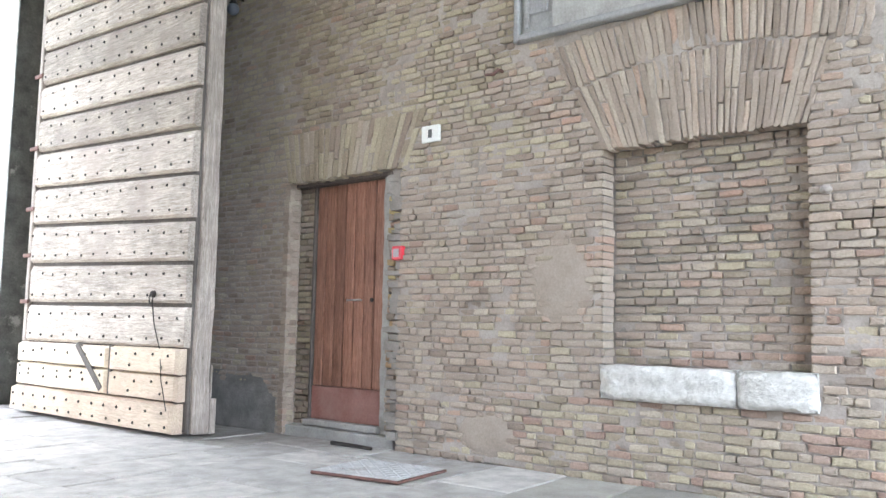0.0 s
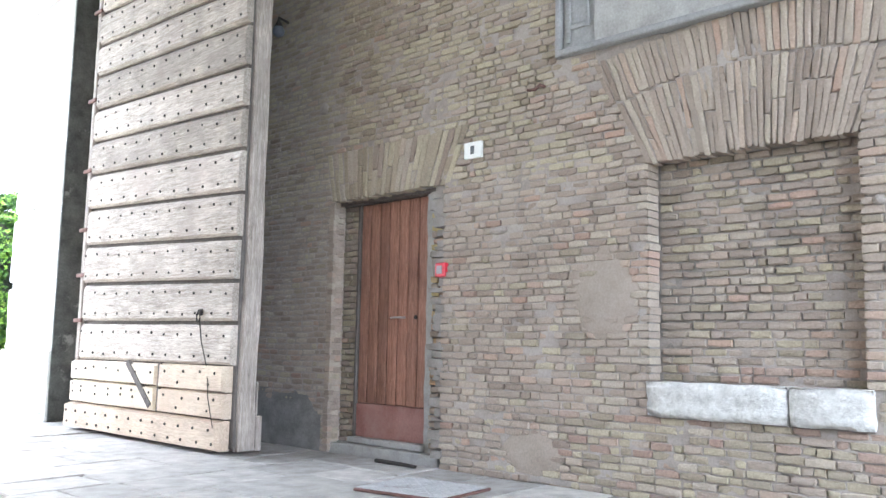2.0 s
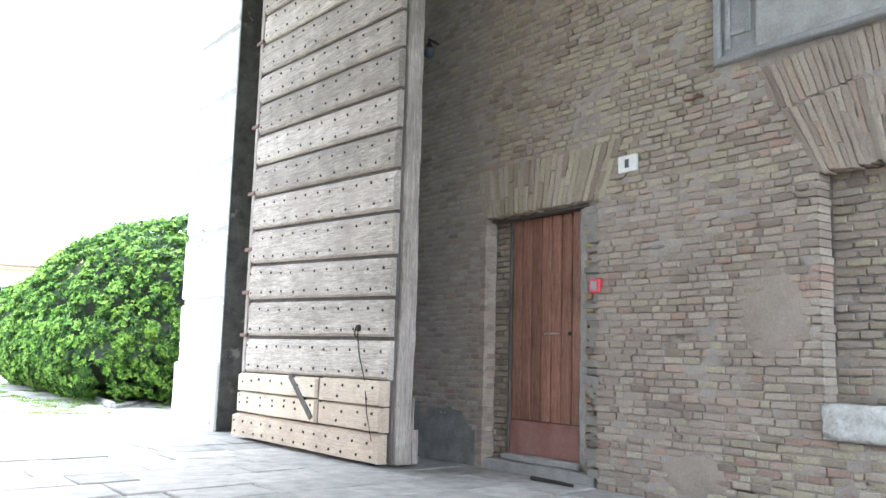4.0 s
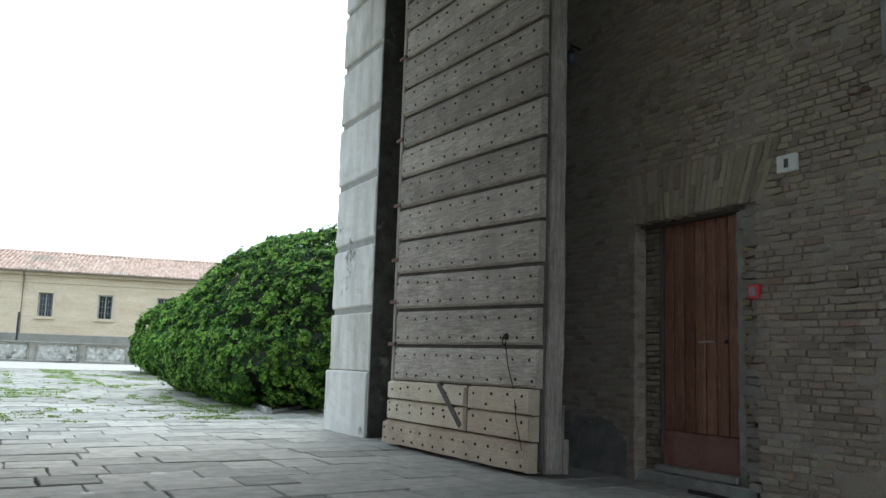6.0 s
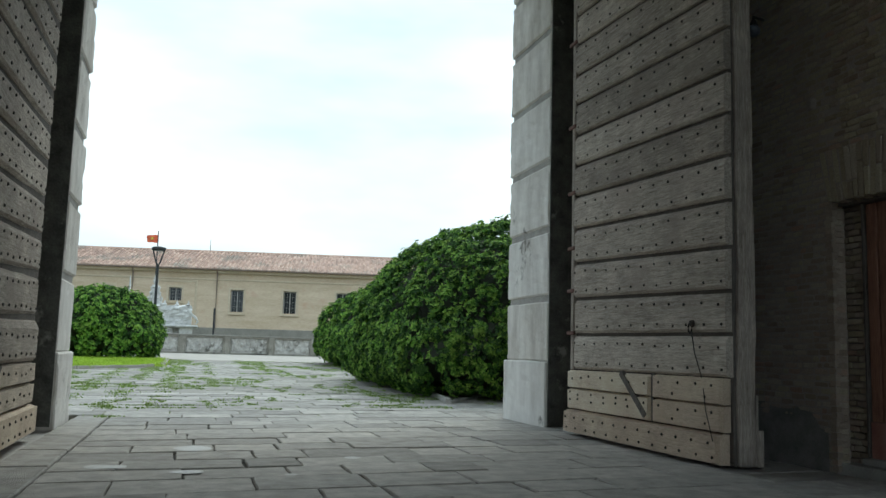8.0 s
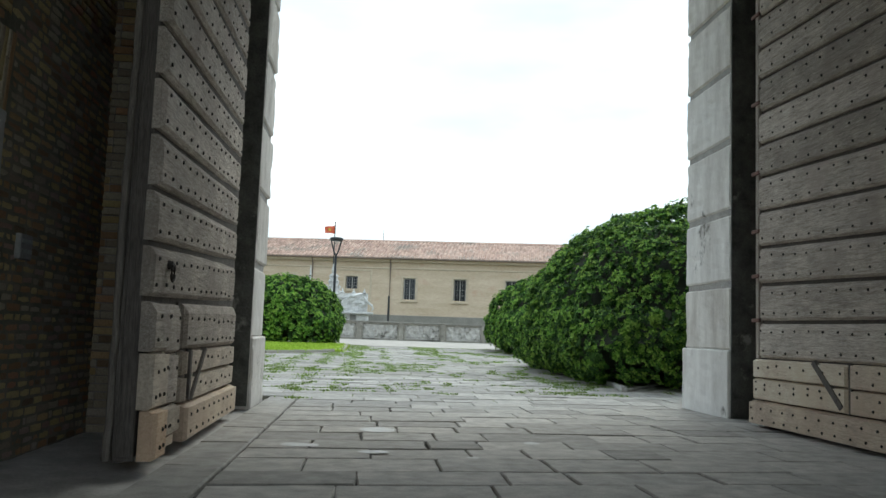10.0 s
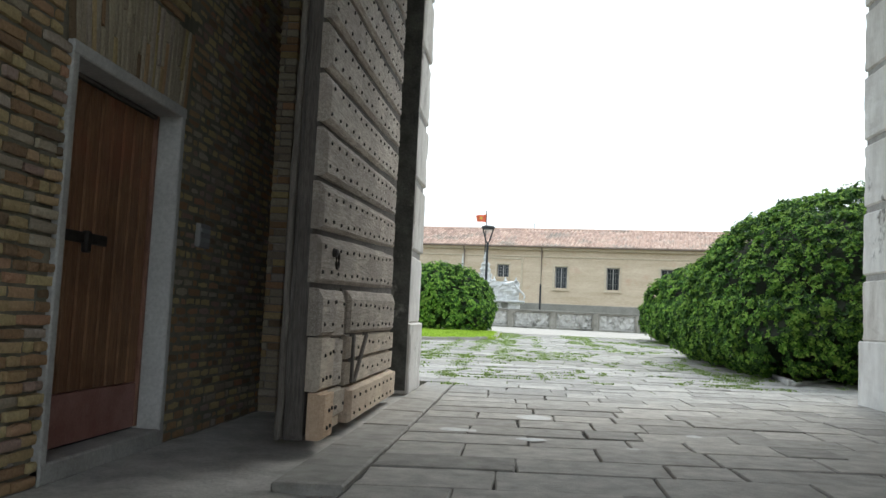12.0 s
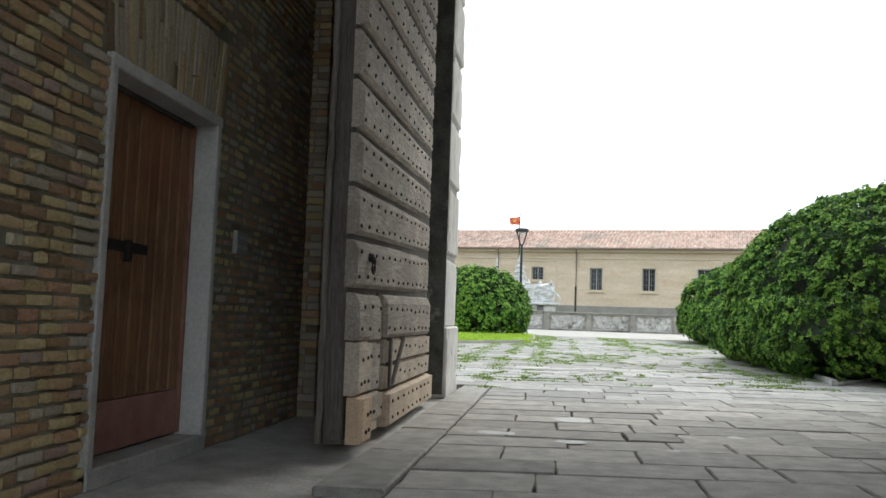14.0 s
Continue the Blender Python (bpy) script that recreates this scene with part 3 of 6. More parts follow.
def paving():
    """Slightly askew courses of long trachyte slabs across the passage and the forecourt, each slab a piece; those far off are joined."""
    rnd = random.Random(11)
    skew = 0.12
    z1, z2 = -0.012, ground_z(46.0) - 0.012
    bed_v = [(-1.05, -5.0, -0.03), (5.39, -5.0, -0.03), (5.39, 12.3, -0.03), (-1.05, 12.3, -0.03), (-9.0, 12.301, z1), (11.0, 12.301, z1), (11.0, 46.0, z2), (-9.0, 46.0, z2)]
    bed_f = [(0, 1, 2, 3), (4, 5, 6, 7)]
    bed = mesh_of("paving_bed", bed_v, bed_f, [M_BED, M_MOSS])
    bed.polygons[1].material_index = 1
    road = tagged(new("pavement", bed), "grey trachyte slab paving with dark and grassy joints", "paving", kind="structure")
    fv, ff = [], []
    seams = []
    count = 0
    # course joints where they meet the border; beyond these the courses go on at about the same pitch
    ys = [4.1, 4.67, 5.25, 5.75, 6.36, 6.9, 7.42, 8.0, 8.55, 9.05, 9.62, 10.15, 10.7, 11.25, 11.8]
    while ys[0] > -5.4:
        ys.insert(0, ys[0] - rnd.uniform(0.48, 0.6))
    while ys[-1] < 41.0:
        ys.append(ys[-1] + (rnd.uniform(0.46, 0.6) if ys[-1] < 14 else rnd.uniform(0.34, 0.5)))
    for y, yn in zip(ys, ys[1:]):
        inside = y < 12.0
        left, right = (-1.02, 5.36) if inside else (-1.02, 10.5)
        x, spans = left - (0.0 if inside else rnd.uniform(0.0, 0.4)), []
        while x < right - 0.25:
            w = rnd.uniform(0.45, 1.05) if y < 14 else rnd.uniform(0.35, 0.85)
            e = right if right - (x + w) < 0.4 else x + w
            spans.append((x, e))
            x = e
        if y > 12.3:
            x = spans[0][0]
            while x > -8.5:
                w = rnd.uniform(0.5, 1.1)
                spans.append((x - w, x))
                x -= w
        for a, b in spans:
            g = rnd.choice((0.006, 0.009, 0.012, 0.02)) if y < 13 else rnd.choice((0.014, 0.02, 0.034))
            gy = rnd.choice((0.005, 0.008, 0.014)) if y < 13 else rnd.choice((0.012, 0.02, 0.04))
            x0, x1, y0, y1 = a + g / 2, b - g / 2, y + gy / 2, yn - gy / 2
            yw = y + skew * ((a + b) / 2 + 1.03)
            if y > 13:
                seams.append((a, b, yw, yn - y))
            if (y > 14 and math.hypot((a + b) / 2 - 7.3, (yw - 19.5) * 0.84) < 2.7) or yw > 41.5:
                continue
            if 2.2 < y < 20 and count < 300 and x1 < 6.5 and x0 > -5:
                child("slab", mesh_of("slab", slab_rings(x0, x1, y0, y1, skew, rnd), SLAB_FACES, M_SLAB), road)
                count += 1
            else:
                i0 = len(fv)
                fv += slab_rings(x0, x1, y0, y1, skew, rnd, 0.014, 0.012, 0.06)
                ff += [tuple(i0 + i for i in q) for q in SLAB_FACES]
    # the border course along the passage
    y = 4.55
    while y < 12.2:
        e = min(y + rnd.uniform(0.9, 1.5), 12.2)
        bm = boxes((-1.43, -1.04, y + 0.007, e - 0.007, -0.07, rnd.uniform(-0.004, 0.004)), bevel=0.012, jitter=0.005)
        part("slab", bm, M_SLAB, road)
        y = e
    tagged(child("slabs_far_off", mesh_of("slabs_far_off", fv, ff, M_SLABJ), road), kind="stuff")
    tagged(new("pavement_strip", mesh_of("pale_strip", [(-12, 36.2, ground_z(36.2) + 0.012), (12, 35.0, ground_z(35.0) + 0.012), (12, 45.8, ground_z(45.8) + 0.012), (-12, 45.8, ground_z(45.8) + 0.012)], [(0, 1, 2, 3)], M_PALE)),
           "pale smooth pavement strip before the balustrade", "pavement", kind="structure")
    # the lower, rougher floor beside the left wall
    n, m = 36, 200
    v = [(XL + 1.53 * i / n, BACK + (10.6 - BACK) * j / m, -0.055 + 0.018 * noise.noise((i * 0.15, j * 0.1, 1.0)) + 0.009 * noise.noise((i * 0.55, j * 0.6, 4.0))) for j in range(m + 1) for i in range(n + 1)]
    f = [(j * (n + 1) + i, j * (n + 1) + i + 1, (j + 1) * (n + 1) + i + 1, (j + 1) * (n + 1) + i) for j in range(m) for i in range(n)]
    tagged(new("floor", mesh_of("floor", v, f, M_FLOOR, True)), "rough grey concrete floor along the brick wall", "floor", kind="structure")
    return seams


SEAMS = paving()


# ---- the passage: walls, ceiling, gate wall ----
def wall_piece(name, rows, material, label, bevel=0.0):
    bm = boxes(*rows, bevel=bevel)
    ob = part(name, bm, material, None)
    return tagged(ob, label, "wall", kind="structure")


DOOR_R = (4.93, 6.42, 2.38)       # opening of the door recess: y from, y to, height
NICHE = (1.57, 2.95, 0.77, 2.28)  # walled-up window: y from, y to, z from, z to
MF = XR + 0.035                   # mortar face
wall_right = wall_piece("wall_east", [
    (MF, XR + 0.7, BACK, NICHE[0] - 0.02, -0.1, TOP), (MF, XR + 0.7, NICHE[0] - 0.02, NICHE[1] + 0.02, -0.1, NICHE[2] - 0.01), (MF, XR + 0.7, NICHE[0] - 0.02, NICHE[1] + 0.02, NICHE[3] + 0.01, TOP),
    (XR + 0.17, XR + 0.7, NICHE[0] - 0.02, NICHE[1] + 0.02, NICHE[2] - 0.01, NICHE[3] + 0.01), (MF, XR + 0.7, NICHE[1] + 0.02, DOOR_R[0], -0.1, TOP),
    (MF, XR + 0.7, DOOR_R[0], DOOR_R[1], DOOR_R[2], TOP), (XR + 0.28, XR + 0.7, DOOR_R[0], DOOR_R[1], -0.1, DOOR_R[2]),
    (MF, XR + 0.7, DOOR_R[1], DOOR_R[1] + 0.15, DOOR_R[2], TOP), (XR + 0.28, XR + 0.7, DOOR_R[1], DOOR_R[1] + 0.15, -0.1, DOOR_R[2]),
    (MF, XR + 0.7, DOOR_R[1] + 0.15, YG0, -0.1, TOP)], M_MORTAR, "old passage wall of pinkish and yellow brick, patched and lime-smeared")


def arch_top(y):
    return 2.87 - 0.11 * ((y - 2.26) / 0.9) ** 2


def outer_top(y):
    return 3.2 - 0.12 * ((y - 2.3) / 1.2) ** 2


def holes_right(z):
    out = []
    if NICHE[2] < z < NICHE[3]:
        out.append((NICHE[0], NICHE[1]))
    if z < DOOR_R[2]:
        out.append((DOOR_R[0], DOOR_R[1]))
    if DOOR_R[2] <= z < 2.86:
        k = (z - DOOR_R[2]) / 0.48
        out.append((4.86 - 0.22 * k, 6.44 + 0.1 * k))
    if NICHE[3] <= z < 2.88:
        k = (z - NICHE[3]) / 0.58
        out.append((NICHE[0] - 0.19 * k, NICHE[1] + 0.26 * k))
    if 2.76 <= z < 3.2:
        k = (z - 2.76) / 0.44
        out.append((1.12 - 0.1 * k, 3.24 + 0.15 * k))
    if 3.2 <= z < 4.9:
        out.append((1.3, 3.74))
    if 0.53 < z < NICHE[2]:
        out.append((1.51, 2.97))
    return out


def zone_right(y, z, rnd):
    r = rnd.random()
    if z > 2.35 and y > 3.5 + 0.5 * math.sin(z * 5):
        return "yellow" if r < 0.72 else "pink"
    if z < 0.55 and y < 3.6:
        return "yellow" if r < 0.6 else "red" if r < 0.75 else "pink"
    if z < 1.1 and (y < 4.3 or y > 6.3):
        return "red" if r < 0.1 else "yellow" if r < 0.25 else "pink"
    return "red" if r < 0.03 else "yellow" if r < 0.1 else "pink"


R_ = random.Random(5)
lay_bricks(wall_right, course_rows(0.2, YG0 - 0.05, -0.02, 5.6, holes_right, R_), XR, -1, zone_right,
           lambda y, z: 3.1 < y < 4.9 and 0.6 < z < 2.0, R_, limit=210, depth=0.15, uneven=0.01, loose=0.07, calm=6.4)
lay_bricks(wall_right, course_rows(NICHE[0] + 0.005, NICHE[1] - 0.005, NICHE[2] + 0.005, NICHE[3] - 0.01, lambda z: [], R_, 0.0585, 0.012, 0.165, 0.085), XR + 0.145, -1,
           lambda y, z, r: "yellow" if r.random() < 0.25 else "red" if (z < 0.9 and r.random() < 0.35) else "pink", lambda y, z: z < 1.6, R_, limit=120, uneven=0.011)
def holes_skin(z):
    out = [(DOOR_R[0], DOOR_R[1])] if z < DOOR_R[2] + 0.03 else []
    if NICHE[2] - 0.03 < z < NICHE[3] + 0.03:
        out.append((NICHE[0], NICHE[1]))
    return out


mortar_skin(wall_right, XR, -1, 0.4, 10.6, 0.0, 5.6, holes_skin, 1.0, flush=1.0, pits=True)
mortar_skin(wall_right, XR + 0.145, -1, NICHE[0] - 0.02, NICHE[1] + 0.02, NICHE[2], NICHE[3], lambda z: [], 8.0, base=0.02, swing=0.018, pits=True)
fan_arch(wall_right, 25, (4.86, 6.44), (4.64, 6.54), lambda y: DOOR_R[2] - 0.005, lambda y: 2.86, XR - 0.001, -1,
         lambda y, z, r: "yellow" if r.random() < 0.7 else "pink", R_)
fan_arch(wall_right, 35, (NICHE[0], NICHE[1]), (NICHE[0] - 0.19, NICHE[1] + 0.26), lambda y: NICHE[3] + 0.0, arch_top, XR - 0.001, -1,
         lambda y, z, r: "pink", R_)
fan_arch(wall_right, 44, (NICHE[0] - 0.36, NICHE[1] + 0.3), (NICHE[0] - 0.45, NICHE[1] + 0.46), lambda y: arch_top(y) + 0.012, outer_top, XR, -1,
         lambda y, z, r: "pink", R_)


# returns of the door recess: a splayed brick cheek on the far side and crumbling mortar on the near one
def door_recess():
    rnd = random.Random(8)
    z = 0.0
    verts, faces = [], []
    while z < DOOR_R[2] - 0.05:
        h = 0.0565
        cuts = [0.0, 0.11 + rnd.uniform(-0.015, 0.015), 0.225] if rnd.random() < 0.65 else [0.0, 0.225]
        for c0, c1 in zip(cuts, cuts[1:]):
            i0 = len(verts)
            j = rnd.uniform(-0.012, 0.01)
            xa, xb = XR - 0.003 + c0, XR + c1 - 0.008
            ya, yb = 6.395 + j + c0 * 0.41, 6.395 + j + c1 * 0.41
            za, zb = z + 0.005 + rnd.uniform(-0.002, 0.002), z + h - 0.005 + rnd.uniform(-0.002, 0.002)
            verts += [(xa, ya, za), (xa, ya, zb), (xb, yb, zb), (xb, yb, za), (xa, ya + 0.07, za), (xa, ya + 0.07, zb), (xb, yb + 0.07, zb), (xb, yb + 0.07, za)]
            faces += [tuple(i0 + i for i in q) for q in ((0, 1, 2, 3), (0, 4, 5, 1), (1, 5, 6, 2), (2, 6, 7, 3), (0, 3, 7, 4))]
        z += h
    bm = bmesh.new()
    vs = [bm.verts.new(p) for zz in (-0.05, DOOR_R[2]) for p in ((XR + 0.012, 6.415, zz), (XR + 0.24, 6.508, zz), (XR + 0.29, 6.56, zz), (MF + 0.03, 6.565, zz), (XR + 0.012, 6.47, zz))]
    for k in range(5):
        bm.faces.new((vs[k], vs[(k + 1) % 5], vs[5 + (k + 1) % 5], vs[5 + k]))
    bm.faces.new(vs[:5])
    bm.faces.new(vs[5:])
    part("cheek_mortar", bm, M_LIME, wall_right)
    child("brick_cheek", mesh_of("brick_cheek", verts, faces, M_BRICK[("pink", True)]), wall_right)
    lay_bricks(wall_right, course_rows(6.23, 6.54, 0.0, DOOR_R[2] - 0.03, lambda z: [], rnd), XR + 0.225, -1, lambda y, z, r: "yellow" if r.random() < 0.6 else "pink", lambda y, z: False, rnd, depth=0.06)
    bm = bmesh.new()
    z = 0.0
    while z < DOOR_R[2]:
        h = rnd.uniform(0.035, 0.1)
        e = min(z + h, DOOR_R[2])
        d0 = XR + rnd.choice((0.01, 0.03, 0.06, 0.1, 0.13))
        box(bm, d0, XR + 0.3, 4.9, 5.06 + rnd.uniform(-0.06, 0.05), z + 0.004, e - 0.003, jitter=0.012)
        z = e
    part("crumbled_edge", bm, M_MORTAR, wall_right)
    bm = boxes((XR + 0.16, XR + 0.3, 5.18, 5.27, 0.0, DOOR_R[2] - 0.02))
    bmesh.ops.subdivide_edges(bm, edges=[e for e in bm.edges if abs(e.verts[0].co.z - e.verts[1].co.z) > 1], cuts=40)
    for v in bm.verts:
        v.co += Vector((0.012 * noise.noise(v.co * 8), 0.012 * noise.noise(v.co * 9 + Vector((3, 1, 7))), 0))
    part("mortar_jamb", bm, M_PLASTER, wall_right)
    lay_bricks(wall_right, course_rows(4.95, 5.19, 0.0, DOOR_R[2] - 0.03, lambda z: [], rnd, 0.0585, 0.006, 0.13, 0.08), XR + 0.135, -1, lambda y, z, r: "pink" if r.random() < 0.7 else "rustic", lambda y, z: False, rnd, depth=0.12, uneven=0.016, wear=0.01, loose=0.12)
    n_y, n_z = 18, 14
    v = [(XR - 0.012 + 0.03 * max(0.0, (j / n_z - 0.6) * 2 + 0.5 * noise.noise((i * 0.4, j * 0.4, 4.0))) + 0.008 * noise.noise((i * 0.9, j * 0.9, 9.0)) + 0.05 * max(0.0, 0.2 - i / n_y), 6.5 + 1.3 * i / n_y, -0.03 + 0.62 * j / n_z) for j in range(n_z + 1) for i in range(n_y + 1)]
    f = [(j * (n_y + 1) + i, j * (n_y + 1) + i + 1, (j + 1) * (n_y + 1) + i + 1, (j + 1) * (n_y + 1) + i) for j in range(n_z) for i in range(n_y)]
    child("cement_patch", mesh_of("cement_patch", v, f, M_CEMENT, True), wall_right, "dark grey cement patch")
    part("lintel_board", boxes((XR + 0.1, XR + 0.3, 5.0, 6.5, DOOR_R[2] - 0.03, DOOR_R[2] + 0.01)), M_DARKWOOD, wall_right)
    part("door_step", boxes((XR + 0.06, XR + 0.3, 5.0, 6.5, -0.05, 0.075), bevel=0.008), M_PLASTER, wall_right)


door_recess()


def plank_door(name, label, face, out, y0, y1, z0, z1, planks, kick, handle):
    """A plank door that looks to out: planks side by side, a kick board below, a frame round it."""
    rnd = random.Random(int(y0 * 100))
    d = empty(name, face, (y0 + y1) / 2, z0)
    tagged(d, label, "door", kind="structure")
    xs = sorted((face, face - out * 0.045))
    w = (y1 - y0) / planks
    for i in range(planks):
        bm = boxes((xs[0] + rnd.uniform(-0.002, 0.002), xs[1], y0 + i * w + 0.008, y0 + (i + 1) * w - 0.008, z0 + kick, z1), bevel=0.007)
        part("plank", bm, M_DOOR if out < 0 else M_DOORB, d)
    xk = sorted((face + out * 0.006, face - out * 0.045))
    part("kick_board", boxes((xk[0], xk[1], y0 + 0.002, y1 - 0.002, z0, z0 + kick - 0.004), bevel=0.004), M_KICK, d, "scuffed red-brown kick board")
    xf = sorted((face - out * 0.05, face - out * 0.07))
    # dark board that shows through the gaps between the planks
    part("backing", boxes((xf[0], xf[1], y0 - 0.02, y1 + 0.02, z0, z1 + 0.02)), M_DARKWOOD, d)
    xe = sorted((face + out * 0.018, face - out * 0.05))
    for a, b in ((y0 - 0.035, y0 - 0.004), (y1 + 0.004, y1 + 0.035)):
        part("door_jamb", boxes((xe[0], xe[1], a, b, z0, z1 + 0.03), bevel=0.004), M_DARKWOOD if out < 0 else M_DOOR, d)
    part("door_head", boxes((xe[0], xe[1], y0 - 0.004, y1 + 0.004, z1 + 0.004, z1 + 0.03), bevel=0.004), M_DARKWOOD, d)
    if handle == "lever":
        hy, hz = y0 + 0.31, z0 + 1.11
        bm = bmesh.new()
        tube(bm, [(face, hy - 0.02, hz), (face + out * 0.055, hy - 0.02, hz), (face + out * 0.06, hy + 0.01, hz), (face + out * 0.06, hy + 0.11, hz - 0.003)], [0.009, 0.009, 0.009, 0.007], 8)
        part("door_handle", bm, M_CHROME, d, "small brushed steel lever handle", True)
        bm = bmesh.new()
        tube(bm, [(face - out * 0.001, hy - 0.16, hz), (face + out * 0.01, hy - 0.16, hz)], [0.02, 0.018], 12)
        part("lock_cylinder", bm, M_IRON, d)
    else:
        hy, hz = y0 + 0.44, z0 + 1.2
        xb = sorted((face + out * 0.002, face + out * 0.022))
        part("bolt_bar", boxes((xb[0], xb[1], hy - 0.29, hy + 0.29, hz - 0.03, hz + 0.035), bevel=0.005), M_IRON, d, "black iron sliding bolt")
        xb = sorted((face + out * 0.002, face + out * 0.045))
        part("padlock", boxes((xb[0], xb[1], hy + 0.0, hy + 0.06, hz - 0.085, hz + 0.045), bevel=0.01), M_IRON, d)
    settle(d)
    return d


plank_door("door_1", "closed red-brown stained plank door with a scuffed kick board in a brick recess", XR + 0.205, -1, 5.29, 6.22, 0.14, 2.345, 7, 0.31, "lever")
part("threshold", boxes((XR + 0.12, XR + 0.28, 5.26, 6.25, 0.08, 0.138), bevel=0.01), M_PLASTER, None)
tagged(bpy.data.objects["threshold"], "pale worn stone threshold under the plank door", "threshold", kind="structure")


# ---- left wall with its plastered door surround ----
DOOR_L = (4.33, 5.83, 2.26)
ML = XL - 0.035
wall_left = wall_piece("wall_west", [
    (XL - 0.7, ML, BACK, DOOR_L[0], -0.1, TOP), (XL - 0.7, ML, DOOR_L[0], DOOR_L[1], DOOR_L[2], TOP), (XL - 0.7, XL - 0.4, DOOR_L[0], DOOR_L[1], -0.1, DOOR_L[2]),
    (XL - 0.7, ML, DOOR_L[1], 10.5, -0.1, TOP)], M_MORTAR, "dark old brick passage wall with a plastered doorway")


def holes_left(z):
    if z < DOOR_L[2]:
        return [(DOOR_L[0] - 0.0, DOOR_L[1] + 0.0)]
    if z < 2.85:
        return [(DOOR_L[0] - 0.1, DOOR_L[1] + 0.1)]
    return []


def zone_left(y, z, rnd):
    r = rnd.random()
    return "rustic" if r < 0.72 else "yellow" if r < 0.92 else "red"


R2_ = random.Random(6)
lay_bricks(wall_left, course_rows(1.2, 10.4, -0.06, 5.6, holes_left, R2_, 0.068, 0.016, 0.21, 0.11), XL, 1, zone_left, lambda y, z: 2.4 < y < 4.4 and z < 2.6, R2_, limit=260, uneven=0.012, wear=0.013, loose=0.05, calm=5.8)
fan_arch(wall_left, 30, (DOOR_L[0] - 0.02, DOOR_L[1] + 0.02), (DOOR_L[0] - 0.14, DOOR_L[1] + 0.12), lambda y: DOOR_L[2] + 0.01, lambda y: 2.85, XL + 0.002, 1, lambda y, z, r: "yellow" if r.random() < 0.75 else "rustic", R2_)
JD = 0.2
part("plaster_jamb", boxes((XL - JD, XL + 0.012, DOOR_L[1] - 0.05, DOOR_L[1] + 0.02, -0.06, DOOR_L[2] - 0.02), bevel=0.008), M_JAMB, wall_left)
part("plaster_jamb", boxes((XL - JD, XL + 0.012, DOOR_L[0] - 0.02, DOOR_L[0] + 0.05, -0.06, DOOR_L[2] - 0.02), bevel=0.008), M_PLASTER, wall_left)
part("plaster_lintel", boxes((XL - JD - 0.01, XL + 0.016, DOOR_L[0] - 0.025, DOOR_L[1] + 0.025, DOOR_L[2] - 0.045, DOOR_L[2] + 0.03), bevel=0.008), M_JAMB, wall_left)
part("door_step", boxes((XL - JD, XL + 0.015, DOOR_L[0] - 0.02, DOOR_L[1] + 0.02, -0.06, 0.055), bevel=0.01), M_PLASTER, wall_left)
plank_door("door_2", "closed red-brown plank door with an iron bolt in a plastered surround", XL - 0.165, 1, 4.42, 5.74, 0.07, 2.18, 9, 0.3, "bolt")
mortar_skin(wall_left, XL, 1, 5.84, 8.2, -0.06, 3.4, lambda z: [], 14.0, base=0.005, swing=0.004, material=M_OLDLIME)
mortar_skin(wall_left, XL, 1, 1.2, 5.9, -0.06, 3.4, lambda z: holes_left(z) if z < DOOR_L[2] else [], 4.0, base=0.024, swing=0.015, material=M_OLDLIME)
pier = wall_piece("wall_pier", [(XL - 0.03, XL + 0.15, 8.07, 10.48, -0.1, TOP)], M_MORTAR, "narrow brick pier behind the open gate leaf")
pz = -0.06
while pz < 5.6:
    for pa, pb in ((XL - 0.02, XL + 0.165),) if R2_.random() < 0.5 else ((XL - 0.02, XL + 0.04), (XL + 0.05, XL + 0.165)):
        part("brick", boxes((pa, pb, 8.05 + R2_.uniform(-0.006, 0.006), 8.3, pz + 0.005, pz + 0.066), bevel=0.005), M_BRICK[(R2_.choice(("yellow", "rustic", "yellow")), False)], pier)
    pz += 0.0725
lay_bricks(pier, course_rows(8.31, 10.46, -0.06, 5.6, lambda z: [], R2_), XL + 0.165, 1, zone_left, lambda y, z: False, R2_, depth=0.08)

# unseen ceiling, added to keep sky light from above out of the passage
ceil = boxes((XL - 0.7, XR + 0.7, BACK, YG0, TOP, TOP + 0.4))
tagged(part("ceiling", ceil, M_CEIL, None), "unseen dark plaster ceiling of the gate passage", "ceiling", kind="structure")
GH = 7.15
# unseen wall added to cut the sky light on the upper passage walls
wall_piece("wall_south", [(XL - 0.7, XR + 0.7, BACK - 0.4, BACK, 7.25, TOP + 0.4)],
           M_MORTAR, "unseen plain wall added over the wide inner mouth of the passage")
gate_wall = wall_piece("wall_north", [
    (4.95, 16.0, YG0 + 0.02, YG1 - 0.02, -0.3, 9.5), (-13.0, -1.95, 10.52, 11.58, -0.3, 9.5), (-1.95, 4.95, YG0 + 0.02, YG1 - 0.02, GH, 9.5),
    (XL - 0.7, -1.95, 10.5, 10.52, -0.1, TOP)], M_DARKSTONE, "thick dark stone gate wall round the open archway")


